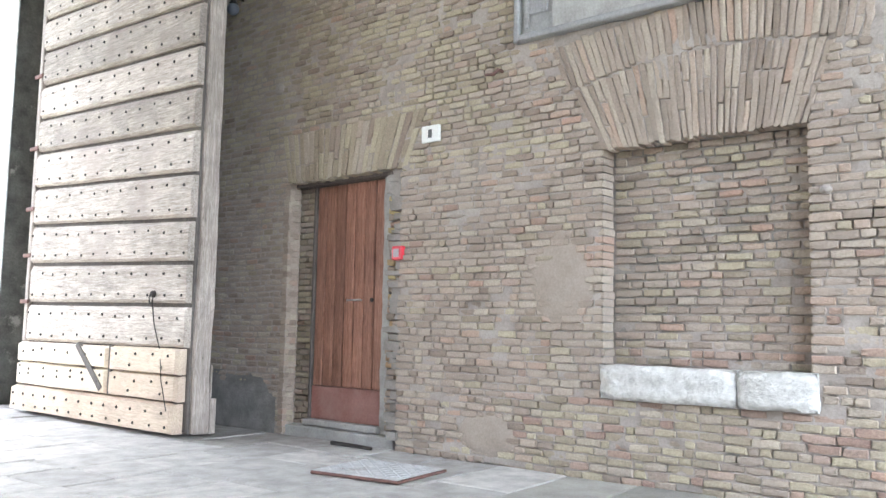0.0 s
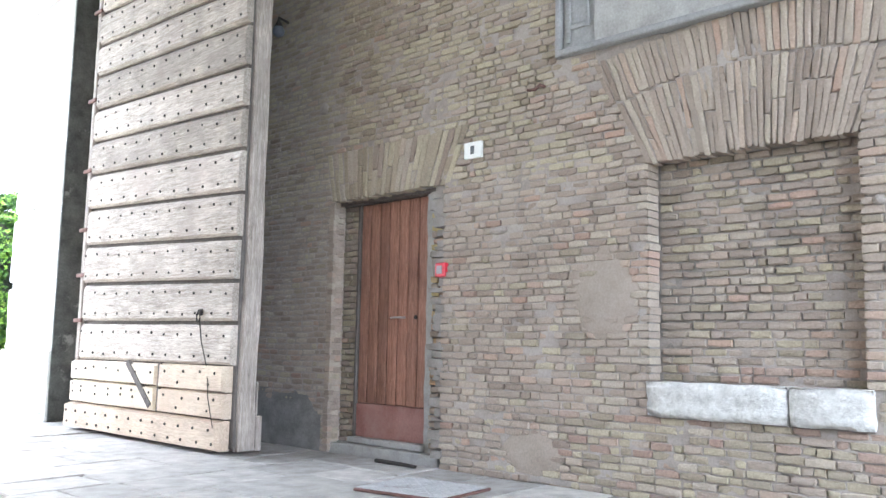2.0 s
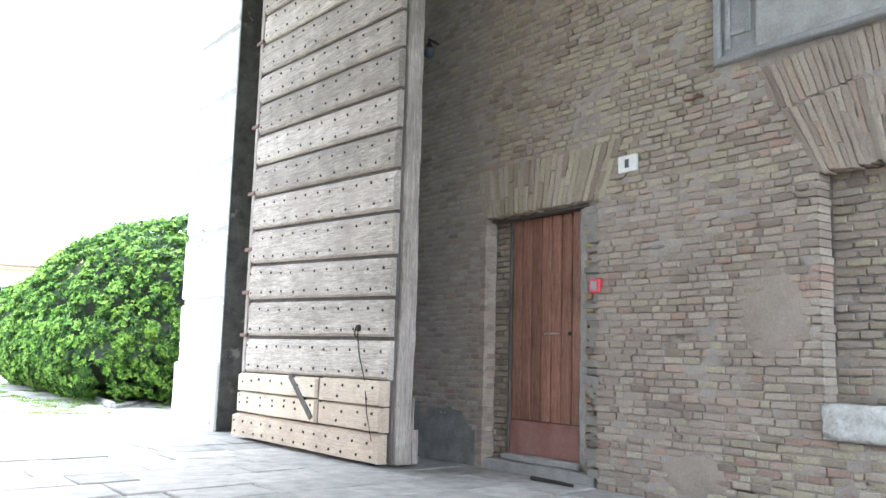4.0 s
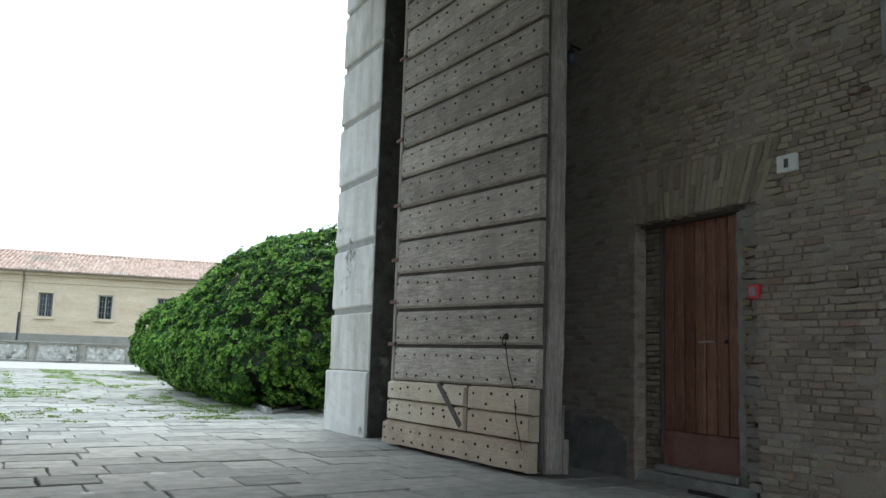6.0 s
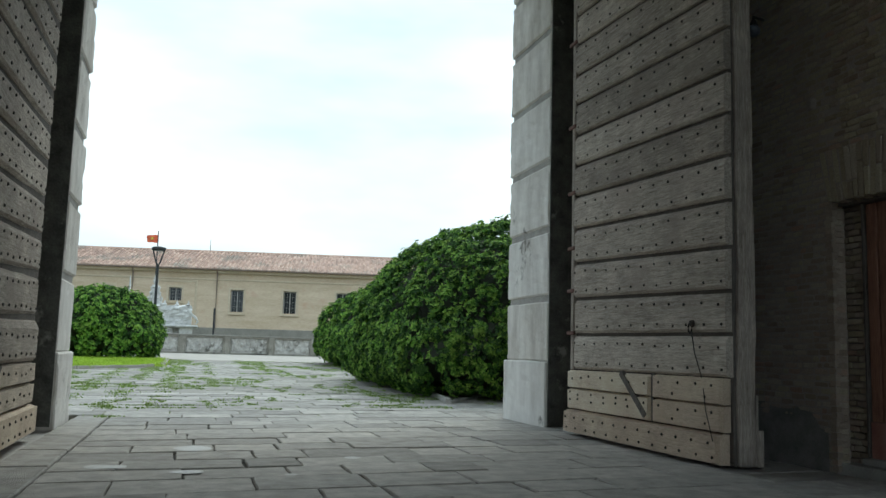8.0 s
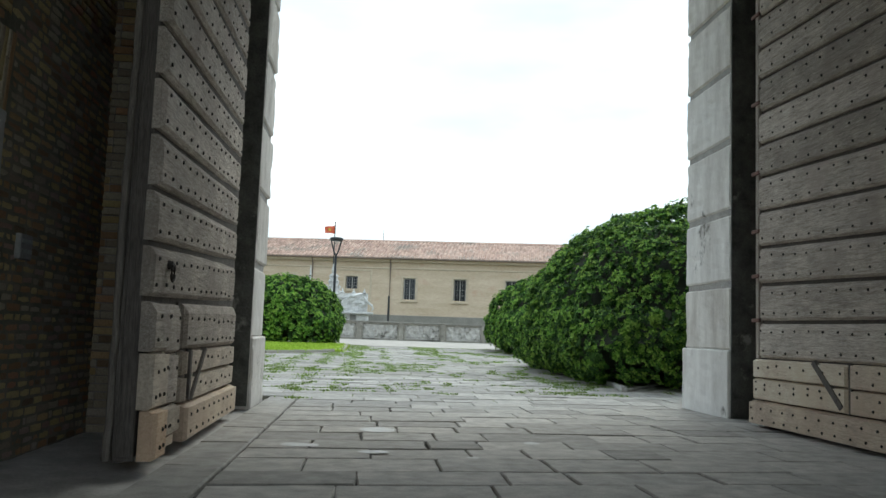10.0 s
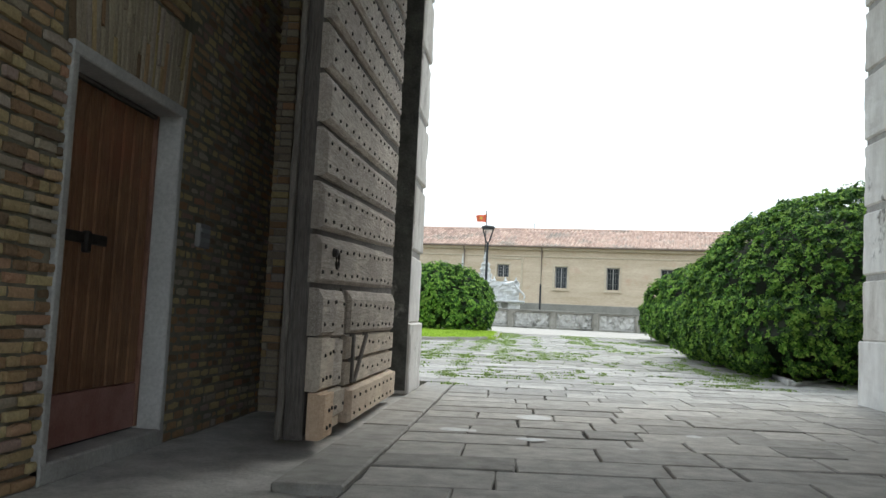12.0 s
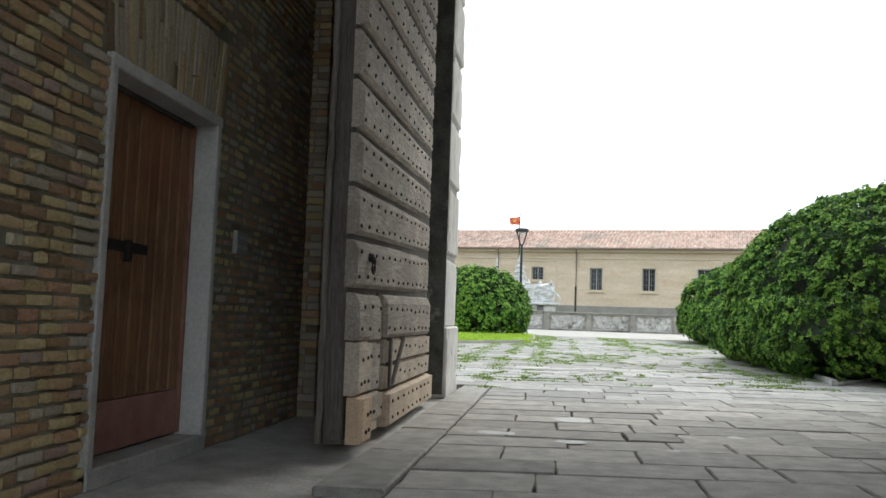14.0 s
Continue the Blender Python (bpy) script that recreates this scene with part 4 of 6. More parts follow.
def jamb_blocks(xface, out, y0, y1, joints, depth):
    """Rusticated blocks of a gate jamb whose face looks to out, with recessed joints between them."""
    xs = sorted((xface, xface - out * depth))
    xr = sorted((xface - out * 0.035, xface - out * depth))
    z = 0.0
    for i, zt in enumerate(joints):
        if i == 0:
            xp = sorted((xface + out * 0.035, xface - out * depth))
            bm = boxes((xp[0], xp[1], y0 - 0.005, y1 + 0.035, -0.06, zt), bevel=0.02, jitter=0.006)
        else:
            bm = boxes((xs[0], xs[1], y0, y1, z + 0.04 * (i > 1), zt - 0.05), bevel=0.022, jitter=0.006)
            # recessed joint course, its shade put into the stone colour
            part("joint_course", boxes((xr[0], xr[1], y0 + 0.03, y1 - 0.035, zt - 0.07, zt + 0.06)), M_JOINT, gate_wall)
        bmesh.ops.subdivide_edges(bm, edges=[e for e in bm.edges if e.calc_length() > 0.3], cuts=9, use_grid_fill=True)
        cx = sum(v.co.x for v in bm.verts) / len(bm.verts)
        for v in bm.verts:
            chip = max(0.0, noise.noise(v.co * 6.0) - 0.18) * 0.04 + 0.008 * abs(noise.noise(v.co * 14))
            v.co += Vector((0.006 * noise.noise(v.co * 3) - out * chip * (1 if (v.co.x - cx) * out > 0 else 0), 0.008 * noise.noise(v.co * 2.5) + 0.006 * noise.noise(v.co * 9), 0.008 * noise.noise(v.co * 4 + Vector((7, 0, 0)))))
        part("jamb_stone", bm, M_STONE, gate_wall)
        z = zt
    # thin dark plate added over the inner face of the jamb
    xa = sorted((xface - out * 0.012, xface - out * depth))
    part("inner_return", boxes((xa[0], xa[1], y0 - 0.03, y0 - 0.008, 0.0, joints[-1])), M_DARKSTONE, gate_wall, "dark stone return")


jamb_blocks(4.50, -1, YG0, YG1, [0.86, 1.72, 2.66, 3.6, 4.57, 5.5, 6.4, 7.15], 0.47)
jamb_blocks(-1.50, 1, 10.5, 11.58, [0.82, 1.70, 2.6, 3.46, 4.32, 5.2, 6.1, 7.15], 0.47)


# ---- gate leaves ----
def board(u0, u1, z0, z1, P, rnd, thick=0.075, top=0.085, low=0.026, ends=(0.03, 0.03), segs=14, rag=0.006, rise=(0.0, 0.0), run=3.3):
    """A horizontal board with a sloped upper edge, worn ends and a slightly uneven face. P maps (u, depth, z) to the world."""
    gap = min(0.032, top * 0.4)
    prof = [(z0, thick), (z0, 0.03), (z0 + low, 0.0), (z1 - top, 0.0), (z1 - gap - 0.014, thick * 0.32), (z1 - gap, thick * 0.5), (z1 - gap, thick)]
    us = [u0, u0 + ends[0]] + [u0 + ends[0] + (u1 - u0 - ends[0] - ends[1]) * k / segs for k in range(1, segs)] + [u1 - ends[1], u1]
    bm = bmesh.new()
    rings = []
    seed = rnd.uniform(0, 50)
    for i, u in enumerate(us):
        ring = []
        for j, (z, d) in enumerate(prof):
            if (i == 0 and ends[0] > 0.01) or i == len(us) - 1:
                d = max(d, 0.03)
            k = rag * noise.noise((u * 1.7, seed + j * 0.3, 0.0))
            dd = d + (0.006 * noise.noise((u * 2.3, z * 6, seed)) if d < thick else 0)
            zz = z + (k if 0 < j < 6 else 0) + (rise[0] + (rise[1] - rise[0]) * (z - z0) / (z1 - z0)) * u / run
            ring.append(bm.verts.new(P(u, dd, zz)))
        rings.append(ring)
    for a, b in zip(rings, rings[1:]):
        for j in range(len(prof)):
            bm.faces.new((a[j], a[(j + 1) % len(prof)], b[(j + 1) % len(prof)], b[j]))
    bm.faces.new(rings[0])
    bm.faces.new(rings[-1][::-1])
    return bm


def nails(spots, P, r=0.0165):
    """Domed iron nail heads at (u, z) on a face."""
    v, f = [], []
    for u, z, d in spots:
        i0 = len(v)
        for rr, dd in ((r, 0.004), (r * 0.75, -0.009)):
            v += [P(u + rr * math.cos(k * math.tau / 7), d + dd, z + rr * math.sin(k * math.tau / 7)) for k in range(7)]
        v.append(P(u, d - 0.013, z))
        f += [(i0 + k, i0 + (k + 1) % 7, i0 + 7 + (k + 1) % 7, i0 + 7 + k) for k in range(7)]
        f += [(i0 + 7 + k, i0 + 7 + (k + 1) % 7, i0 + 14) for k in range(7)]
    return mesh_of("nails", v, f, M_IRON)


def rows_of_nails(u0, u1, z0, z1, rnd, step=0.262, d=0.0, low=0.075, high=0.125, rise=(0.0, 0.0), run=3.3):
    out = []
    n = max(1, int((u1 - u0 - 0.16) / step))
    for row, z in enumerate((z0 + low, z1 - high)):
        for k in range(n + 1):
            u = u0 + 0.1 + (u1 - u0 - 0.2) * (k + (0.0 if row else 0.0)) / max(n, 1) + rnd.uniform(-0.02, 0.02) + (0.05 if row else 0)
            if u < u1 - 0.04:
                out.append((u, z + rise[row] * u / run + rnd.uniform(-0.012, 0.012), d))
    return out


def with_nails(name, bm, material, leaf, spots, P, label=""):
    b = part(name, bm, material, leaf, label)
    if spots:
        n = child("nails", nails(spots, P), b)
        tagged(n, kind="stuff")
    return b


def leaf_back(leaf, L, P, rnd, H, deep, split, material):
    def slab(name, u0, u1, d0, d1, z0, z1, material, bevel=0.01):
        a, b = P(u0, d0, z0), P(u1, d1, z1)
        bm = boxes((min(a[0], b[0]), max(a[0], b[0]), min(a[1], b[1]), max(a[1], b[1]), z0, z1), bevel=bevel)
        if name in ("edge_post", "edge_fillet"):
            bmesh.ops.subdivide_edges(bm, edges=[e for e in bm.edges if abs(e.verts[0].co.z - e.verts[1].co.z) > 1], cuts=60)
            for v in bm.verts:
                q = Vector((0, 0, v.co.z))
                v.co += Vector((0.012 * noise.noise(q * 0.9 + Vector((d0 * 9, 0, 0))) + 0.012 * noise.noise(v.co * 5), 0.012 * noise.noise(v.co * 4 + Vector((0, 5, 0))), 0))
        return part(name, bm, material, leaf)

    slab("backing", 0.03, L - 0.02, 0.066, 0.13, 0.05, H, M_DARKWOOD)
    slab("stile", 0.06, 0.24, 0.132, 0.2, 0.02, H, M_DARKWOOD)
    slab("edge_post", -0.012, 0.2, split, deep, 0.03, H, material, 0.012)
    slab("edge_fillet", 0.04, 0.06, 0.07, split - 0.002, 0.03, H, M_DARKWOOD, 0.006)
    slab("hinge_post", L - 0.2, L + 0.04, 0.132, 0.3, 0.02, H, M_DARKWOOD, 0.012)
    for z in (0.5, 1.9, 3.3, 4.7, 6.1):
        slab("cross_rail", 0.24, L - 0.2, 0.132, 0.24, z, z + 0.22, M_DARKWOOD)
    if material is M_OAKV:
        slab("post_patch", -0.01, 0.03, deep + 0.002, deep + 0.07, 0.03, 0.34, M_OAKV, 0.006)
        slab("post_patch", -0.006, 0.03, deep + 0.002, deep + 0.02, 0.34, 0.64, M_OAKV, 0.006)


def right_leaf():
    rnd = random.Random(21)
    y_free, L, H = 6.54, 3.3, 7.0

    def P(u, d, z):
        return (4.415 + d + 0.0 * u, y_free + u, z)

    leaf = empty("gate_leaf", 4.5, y_free + L / 2, 0.0)
    tagged(leaf, "open gate leaf of weathered grey nailed boards with newer patches", "gate leaf", "gate leaves")
    zs = [0.785, 1.18, 1.56, 1.95, 2.37, 2.78, 3.17, 3.56, 3.97, 4.35, 4.75, 5.14, 5.53, 5.92, 6.31, 6.7, 7.0]
    up = [0.0, 0.04, 0.1, 0.15] + [0.155] * 13
    for a, b, ra, rb in zip(zs, zs[1:], up, up[1:]):
        e = L - 0.1 + rnd.uniform(-0.03, 0.02)
        with_nails("board", board(0.02 + rnd.uniform(0, 0.02), e, a + 0.004, b - 0.002, P, rnd, ends=(0.008, 0.03), rise=(ra, rb)), M_OAK, leaf, rows_of_nails(0, e, a, b, rnd, rise=(ra, rb)), P)
    # hinge strip
    with_nails("hinge_strip", boxes((4.43, 4.48, y_free + L - 0.085, y_free + L - 0.005, 0.78, H), bevel=0.008), M_OAKV, leaf, [], P)
    for z in (1.2, 1.72, 2.25, 2.95, 3.8, 4.9, 6.0):
        part("hinge_strap", boxes((4.405, 4.43, y_free + L - 0.14, y_free + L + 0.06, z, z + 0.045), bevel=0.006), M_RUST, leaf, "rusty iron hinge strap")
    # lower repairs

    def Q(u, d, z):
        return (4.375 + d, y_free + u, z)

    def Q2(u, d, z):
        return (4.345 + d, y_free + u, z)

    with_nails("sill_plank", board(0.08, L + 0.02, 0.035, 0.31, Q2, rnd, 0.13, 0.03, 0.012), M_FRESH, leaf,
               [(0.16 + 0.252 * k + rnd.uniform(-0.02, 0.02) + (0.06 if z > 0.15 else 0), z, 0.0) for k in range(13) for z in (0.095, 0.215)], Q2, "pale newer sill plank")
    for z0, z1 in ((0.315, 0.545), (0.55, 0.785)):
        with_nails("patch_plank", board(0.06, 1.24, z0, z1, Q, rnd, 0.1, 0.012, 0.012), M_FRESH, leaf,
                   [(u, z1 - 0.07 + rnd.uniform(-0.01, 0.01), 0.0) for u in (0.2, 0.45, 0.75, 1.1)] + ([(0.3, z0 + 0.06, 0.0), (0.85, z0 + 0.06, 0.0)]), Q, "pale newer patch plank")
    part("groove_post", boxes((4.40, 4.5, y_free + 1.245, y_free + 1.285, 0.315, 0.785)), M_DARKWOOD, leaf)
    with_nails("patch_board", board(1.29, L - 0.03, 0.315, 0.56, Q, rnd, 0.1, 0.02, 0.012), M_FRESH, leaf,
               [(u + rnd.uniform(-0.03, 0.03), z + rnd.uniform(-0.015, 0.015), 0.0) for u in (1.42, 1.75, 2.0, 2.3, 2.6, 2.95, 3.15) for z in (0.43, 0.5)], Q)
    with_nails("patch_board", board(1.29, L - 0.03, 0.563, 0.785, Q, rnd, 0.1, 0.03, 0.012), M_FRESH, leaf,
               [(u + rnd.uniform(-0.03, 0.03), 0.7 + rnd.uniform(-0.03, 0.015), 0.0) for u in (1.4, 1.7, 2.1, 2.35, 2.65, 2.85, 3.1)], Q)
    bm = bmesh.new()
    a, b = Vector((4.37, y_free + 1.88, 0.78)), Vector((4.37, y_free + 1.36, 0.36))
    s = Vector((0, 0.03, -0.02))
    vs = [bm.verts.new(p + Vector((x, 0, 0))) for x in (-0.004, 0.03) for p in (a - s, a + s, b + s, b - s)]
    for q in ((0, 1, 2, 3), (7, 6, 5, 4), (0, 4, 5, 1), (1, 5, 6, 2), (2, 6, 7, 3), (3, 7, 4, 0)):
        bm.faces.new([vs[i] for i in q])
    part("diagonal_strip", bm, M_DARKWOOD, leaf)
    leaf_back(leaf, L, P, rnd, H, 0.272, 0.1, M_OAKV)
    # knocker with its long cord
    bm = bmesh.new()
    tube(bm, [P(0.55, 0.0, 1.27), P(0.55, -0.03, 1.27)], [0.035, 0.025], 10)
    tube(bm, [P(0.55 + 0.03 * math.sin(k * math.tau / 10), -0.03, 1.225 + 0.045 * math.cos(k * math.tau / 10)) for k in range(11)], [0.009] * 11, 6)
    part("knocker", bm, M_IRON, leaf, "black iron ring knocker")
    bm = bmesh.new()
    tube(bm, [P(0.54, -0.02, 1.2), P(0.49, -0.022, 1.0), P(0.36, -0.025, 0.75), P(0.24, -0.075, 0.5), P(0.12, -0.085, 0.24)], [0.008, 0.006, 0.0045, 0.0045, 0.0045], 5)
    part("cord", bm, M_IRON, leaf)
    settle(leaf)


def left_leaf():
    rnd = random.Random(33)
    y_free, L, H = 5.80, 3.76, 7.0

    def P(u, d, z):
        return (-1.53 - 0.05 * u / L - d, y_free + u, z)

    def Q(u, d, z):
        return (-1.495 - 0.05 * u / L - d, y_free + u, z)

    def Q2(u, d, z):
        return (-1.455 - 0.05 * u / L - d, y_free + u, z)

    leaf = empty("gate_leaf", -1.7, y_free + L / 2, 0.0)
    tagged(leaf, "open gate leaf of grey nailed boards with a cut-in wicket", "gate leaf", "gate leaves")
    zs = [1.1, 1.47, 1.84, 2.22, 2.60, 2.96, 3.33, 3.7, 4.07, 4.44, 4.82, 5.2, 5.58, 5.96, 6.34, 6.7, 7.0]
    up = [0.09] + [0.17] * 16
    for a, b, ra, rb in zip(zs, zs[1:], up, up[1:]):
        e = L - 0.06 + rnd.uniform(-0.03, 0.02)
        with_nails("board", board(rnd.uniform(0, 0.025), e, a + 0.004, b - 0.002, P, rnd, 0.085, 0.09, 0.03, rise=(ra, rb), run=L), M_OAK, leaf, rows_of_nails(0, e, a, b, rnd, rise=(ra, rb), run=L), P)
    # below: the wicket is cut out beside an upright gap
    with_nails("board", board(0.0, 0.48, 0.74, 1.1, Q, rnd, 0.1, 0.1, 0.03, ends=(0.014, 0.014), segs=6, rag=0.012), M_OAK, leaf, rows_of_nails(0, 0.48, 0.74, 1.1, rnd, 0.16), Q)
    with_nails("board", board(0.485, 0.99, 0.72, 1.1, P, rnd, 0.07, 0.1, 0.02, ends=(0.014, 0.014), segs=6, rag=0.012), M_OAK, leaf, rows_of_nails(0.485, 0.99, 0.72, 1.1, rnd, 0.22), P)
    with_nails("board", board(1.06, L - 0.05, 0.74, 1.1, Q, rnd, 0.1, 0.1, 0.03, rise=(0.0, 0.08), run=L), M_OAK, leaf, rows_of_nails(1.06, L - 0.05, 0.74, 1.1, rnd), Q)
    with_nails("patch_board", board(0.04, 0.5, 0.36, 0.735, Q, rnd, 0.1, 0.02, 0.02, ends=(0.014, 0.014), segs=6, rag=0.012), M_MID, leaf, rows_of_nails(0.04, 0.5, 0.36, 0.74, rnd, 0.15), Q)
    with_nails("patch_board", board(0.505, 0.99, 0.34, 0.715, P, rnd, 0.07, 0.02, 0.02, ends=(0.014, 0.014), segs=6, rag=0.012), M_OAK, leaf, rows_of_nails(0.505, 0.99, 0.34, 0.72, rnd, 0.2), P)
    with_nails("patch_block", board(0.06, 0.37, 0.03, 0.355, Q2, rnd, 0.12, 0.015, 0.015, ends=(0.012, 0.012), segs=5, rag=0.014), M_ORANGE, leaf, rows_of_nails(0.06, 0.37, 0.03, 0.355, rnd, 0.12), Q2, "orange pine patch block")
    with_nails("patch_block", board(0.385, 0.99, 0.13, 0.335, Q, rnd, 0.1, 0.015, 0.015, segs=5), M_MID, leaf, rows_of_nails(0.5, 0.99, 0.13, 0.335, rnd, 0.3), Q, "newer larch patch block")
    with_nails("patch_block", board(0.385, 0.99, 0.03, 0.125, P, rnd, 0.07, 0.012, 0.012, segs=5), M_FRESH, leaf, [], P)
    # dark strip set back in the upright gap
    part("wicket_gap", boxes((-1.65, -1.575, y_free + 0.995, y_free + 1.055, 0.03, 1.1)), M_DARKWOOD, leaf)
    for z0, z1, m in ((0.325, 0.53, M_MID), (0.535, 0.735, M_MID)):
        with_nails("patch_board", board(1.1, L - 0.05, z0, z1, Q, rnd, 0.1, 0.02, 0.014), m, leaf,
                   [(1.2 + 0.28 * k + rnd.uniform(-0.04, 0.04), (z0 + z1) / 2 + rnd.uniform(-0.04, 0.04), 0.0) for k in range(9)], Q)
    with_nails("sill_plank", board(1.08, L + 0.02, 0.035, 0.318, Q2, rnd, 0.13, 0.03, 0.014), M_FRESH, leaf,
               [(1.22 + 0.27 * k + rnd.uniform(-0.02, 0.02), z, 0.0) for k in range(9) for z in (0.1, 0.23)], Q2, "pale newer sill plank")
    bm = bmesh.new()
    for (ua, za), (ub, zb) in (((1.85, 0.73), (1.3, 0.34)), ((1.2, 0.73), (1.2, 0.34))):
        a, b = Vector(Q(ua, -0.01, za)), Vector(Q(ub, -0.01, zb))
        s = Vector((0, 0.028, -0.01))
        vs = [bm.verts.new(p + Vector((x, 0, 0))) for x in (-0.03, 0.012) for p in (a - s, a + s, b + s, b - s)]
        for q in ((0, 1, 2, 3), (7, 6, 5, 4), (0, 4, 5, 1), (1, 5, 6, 2), (2, 6, 7, 3), (3, 7, 4, 0)):
            bm.faces.new([vs[i] for i in q])
    part("diagonal_strip", bm, M_DARKWOOD, leaf)
    # this leaf's edge post takes the oak with shade painted in
    leaf_back(leaf, L, P, rnd, H, 0.24, 0.2, M_SHADEOAK)
    bm = bmesh.new()
    tube(bm, [P(0.42, 0.0, 1.34), P(0.42, -0.035, 1.34)], [0.035, 0.025], 10)
    tube(bm, [P(0.42 + 0.045 * math.sin(k * math.tau / 10), -0.035, 1.285 + 0.06 * math.cos(k * math.tau / 10)) for k in range(11)], [0.011] * 11, 6)
    part("knocker", bm, M_IRON, leaf, "black iron ring knocker")
    settle(leaf)


right_leaf()
left_leaf()


# ---- fittings of the right wall ----
def stone_sill(y0, y1, label, seed):
    """A rough block of pale stone set in the brickwork under the walled-up window."""
    bm = boxes((XR - 0.06, XR + 0.12, y0, y1, 0.55, 0.775))
    bmesh.ops.subdivide_edges(bm, edges=bm.edges[:], cuts=7, use_grid_fill=True)
    for v in bm.verts:
        p = v.co * 7 + Vector((seed, 0, 0))
        edge = min(v.co.y - y0, y1 - v.co.y, 0.06) / 0.06
        face = 1.0 if v.co.x < XR - 0.05 else 0.4
        n1, n2 = noise.noise(p), noise.noise(p * 2.7 + Vector((9, 3, 1)))
        v.co += Vector((0.014 * n1 * face + 0.03 * (1 - edge) * face + (0.02 if abs(v.co.z - 0.66) > 0.1 and face == 1.0 else 0), 0.012 * n2, 0.014 * n2 + (0.012 * n1 if v.co.z < 0.6 else 0)))
    ob = part("window_sill", bm, M_SILL, None, "", True)
    tagged(ob, label, "sill", kind="structure")


stone_sill(2.012, 2.96, "long pitted white marble sill stone in the brick wall", 0.0)
stone_sill(1.525, 1.998, "short pitted white marble sill stone in the brick wall", 4.0)


def upper_window():
    """The lower part of a blocked window: a moulded grey frame and rough pale render inside it."""
    w = empty("window_1", XR, 2.5, 3.2)
    tagged(w, "blocked window with moulded grey wooden frame and rough render", "window", kind="structure")
    y0, y1, z0, z1 = 1.25, 3.72, 3.2, 4.9
    part("window_frame", boxes((XR - 0.05, XR + 0.1, y1 - 0.05, y1, z0, z1), (XR - 0.05, XR + 0.1, y0, y0 + 0.05, z0, z1), bevel=0.008), M_GREYPAINT, w)
    part("window_sill", boxes((XR - 0.07, XR + 0.1, y0 + 0.05, y1 - 0.05, z0, z0 + 0.05), bevel=0.01), M_GREYPAINT, w)
    part("frame_panel", boxes((XR - 0.015, XR + 0.1, y1 - 0.42, y1 - 0.052, z0 + 0.052, z1), bevel=0.006), M_GREYPAINT, w)
    part("moulding", boxes((XR - 0.032, XR - 0.012, y1 - 0.13, y1 - 0.09, z0 + 0.1, z1), (XR - 0.032, XR - 0.012, y1 - 0.3, y1 - 0.27, z0 + 0.2, z1), (XR - 0.032, XR - 0.012, y1 - 0.27, y1 - 0.13, z0 + 0.2, z0 + 0.24), bevel=0.006), M_GREYPAINT, w)
    bm = boxes((XR - 0.04, XR + 0.1, y0 + 0.052, y1 - 0.36, z0 + 0.052, z1))
    bmesh.ops.subdivide_edges(bm, edges=bm.edges[:], cuts=10, use_grid_fill=True)
    for v in bm.verts:
        v.co += Vector((0.006 * noise.noise(v.co * 5), (0.05 * noise.noise(v.co * 9) if v.co.y > y1 - 0.4 else 0), 0))
    part("render_fill", bm, M_PLASTER, w, "rough pale grey render")
    settle(w)


upper_window()


def number_plate():
    p = empty("number_plate", XR, 4.575, 2.53)
    tagged(p, "small white enamel wall plate with a black mark", "sign")
    part("plate", boxes((XR - 0.028, XR + 0.004, 4.48, 4.67, 2.545, 2.685), bevel=0.004), M_PLATE, p)
    part("mark_bar", boxes((XR - 0.031, XR - 0.0275, 4.555, 4.595, 2.58, 2.65)), M_BLACK, p)
    settle(p)


number_plate()


def call_box():
    c = empty("call_point", XR + 0.09, 4.97, 1.56)
    tagged(c, "small red alarm call box on the crumbled door jamb", "call box")
    part("housing", boxes((XR - 0.03, XR + 0.1, 4.87, 4.985, 1.575, 1.695), bevel=0.008), M_REDBOX, c)
    part("face", boxes((XR - 0.036, XR - 0.0305, 4.895, 4.96, 1.6, 1.67), bevel=0.002), M_GREYBOX, c)
    settle(c)


call_box()


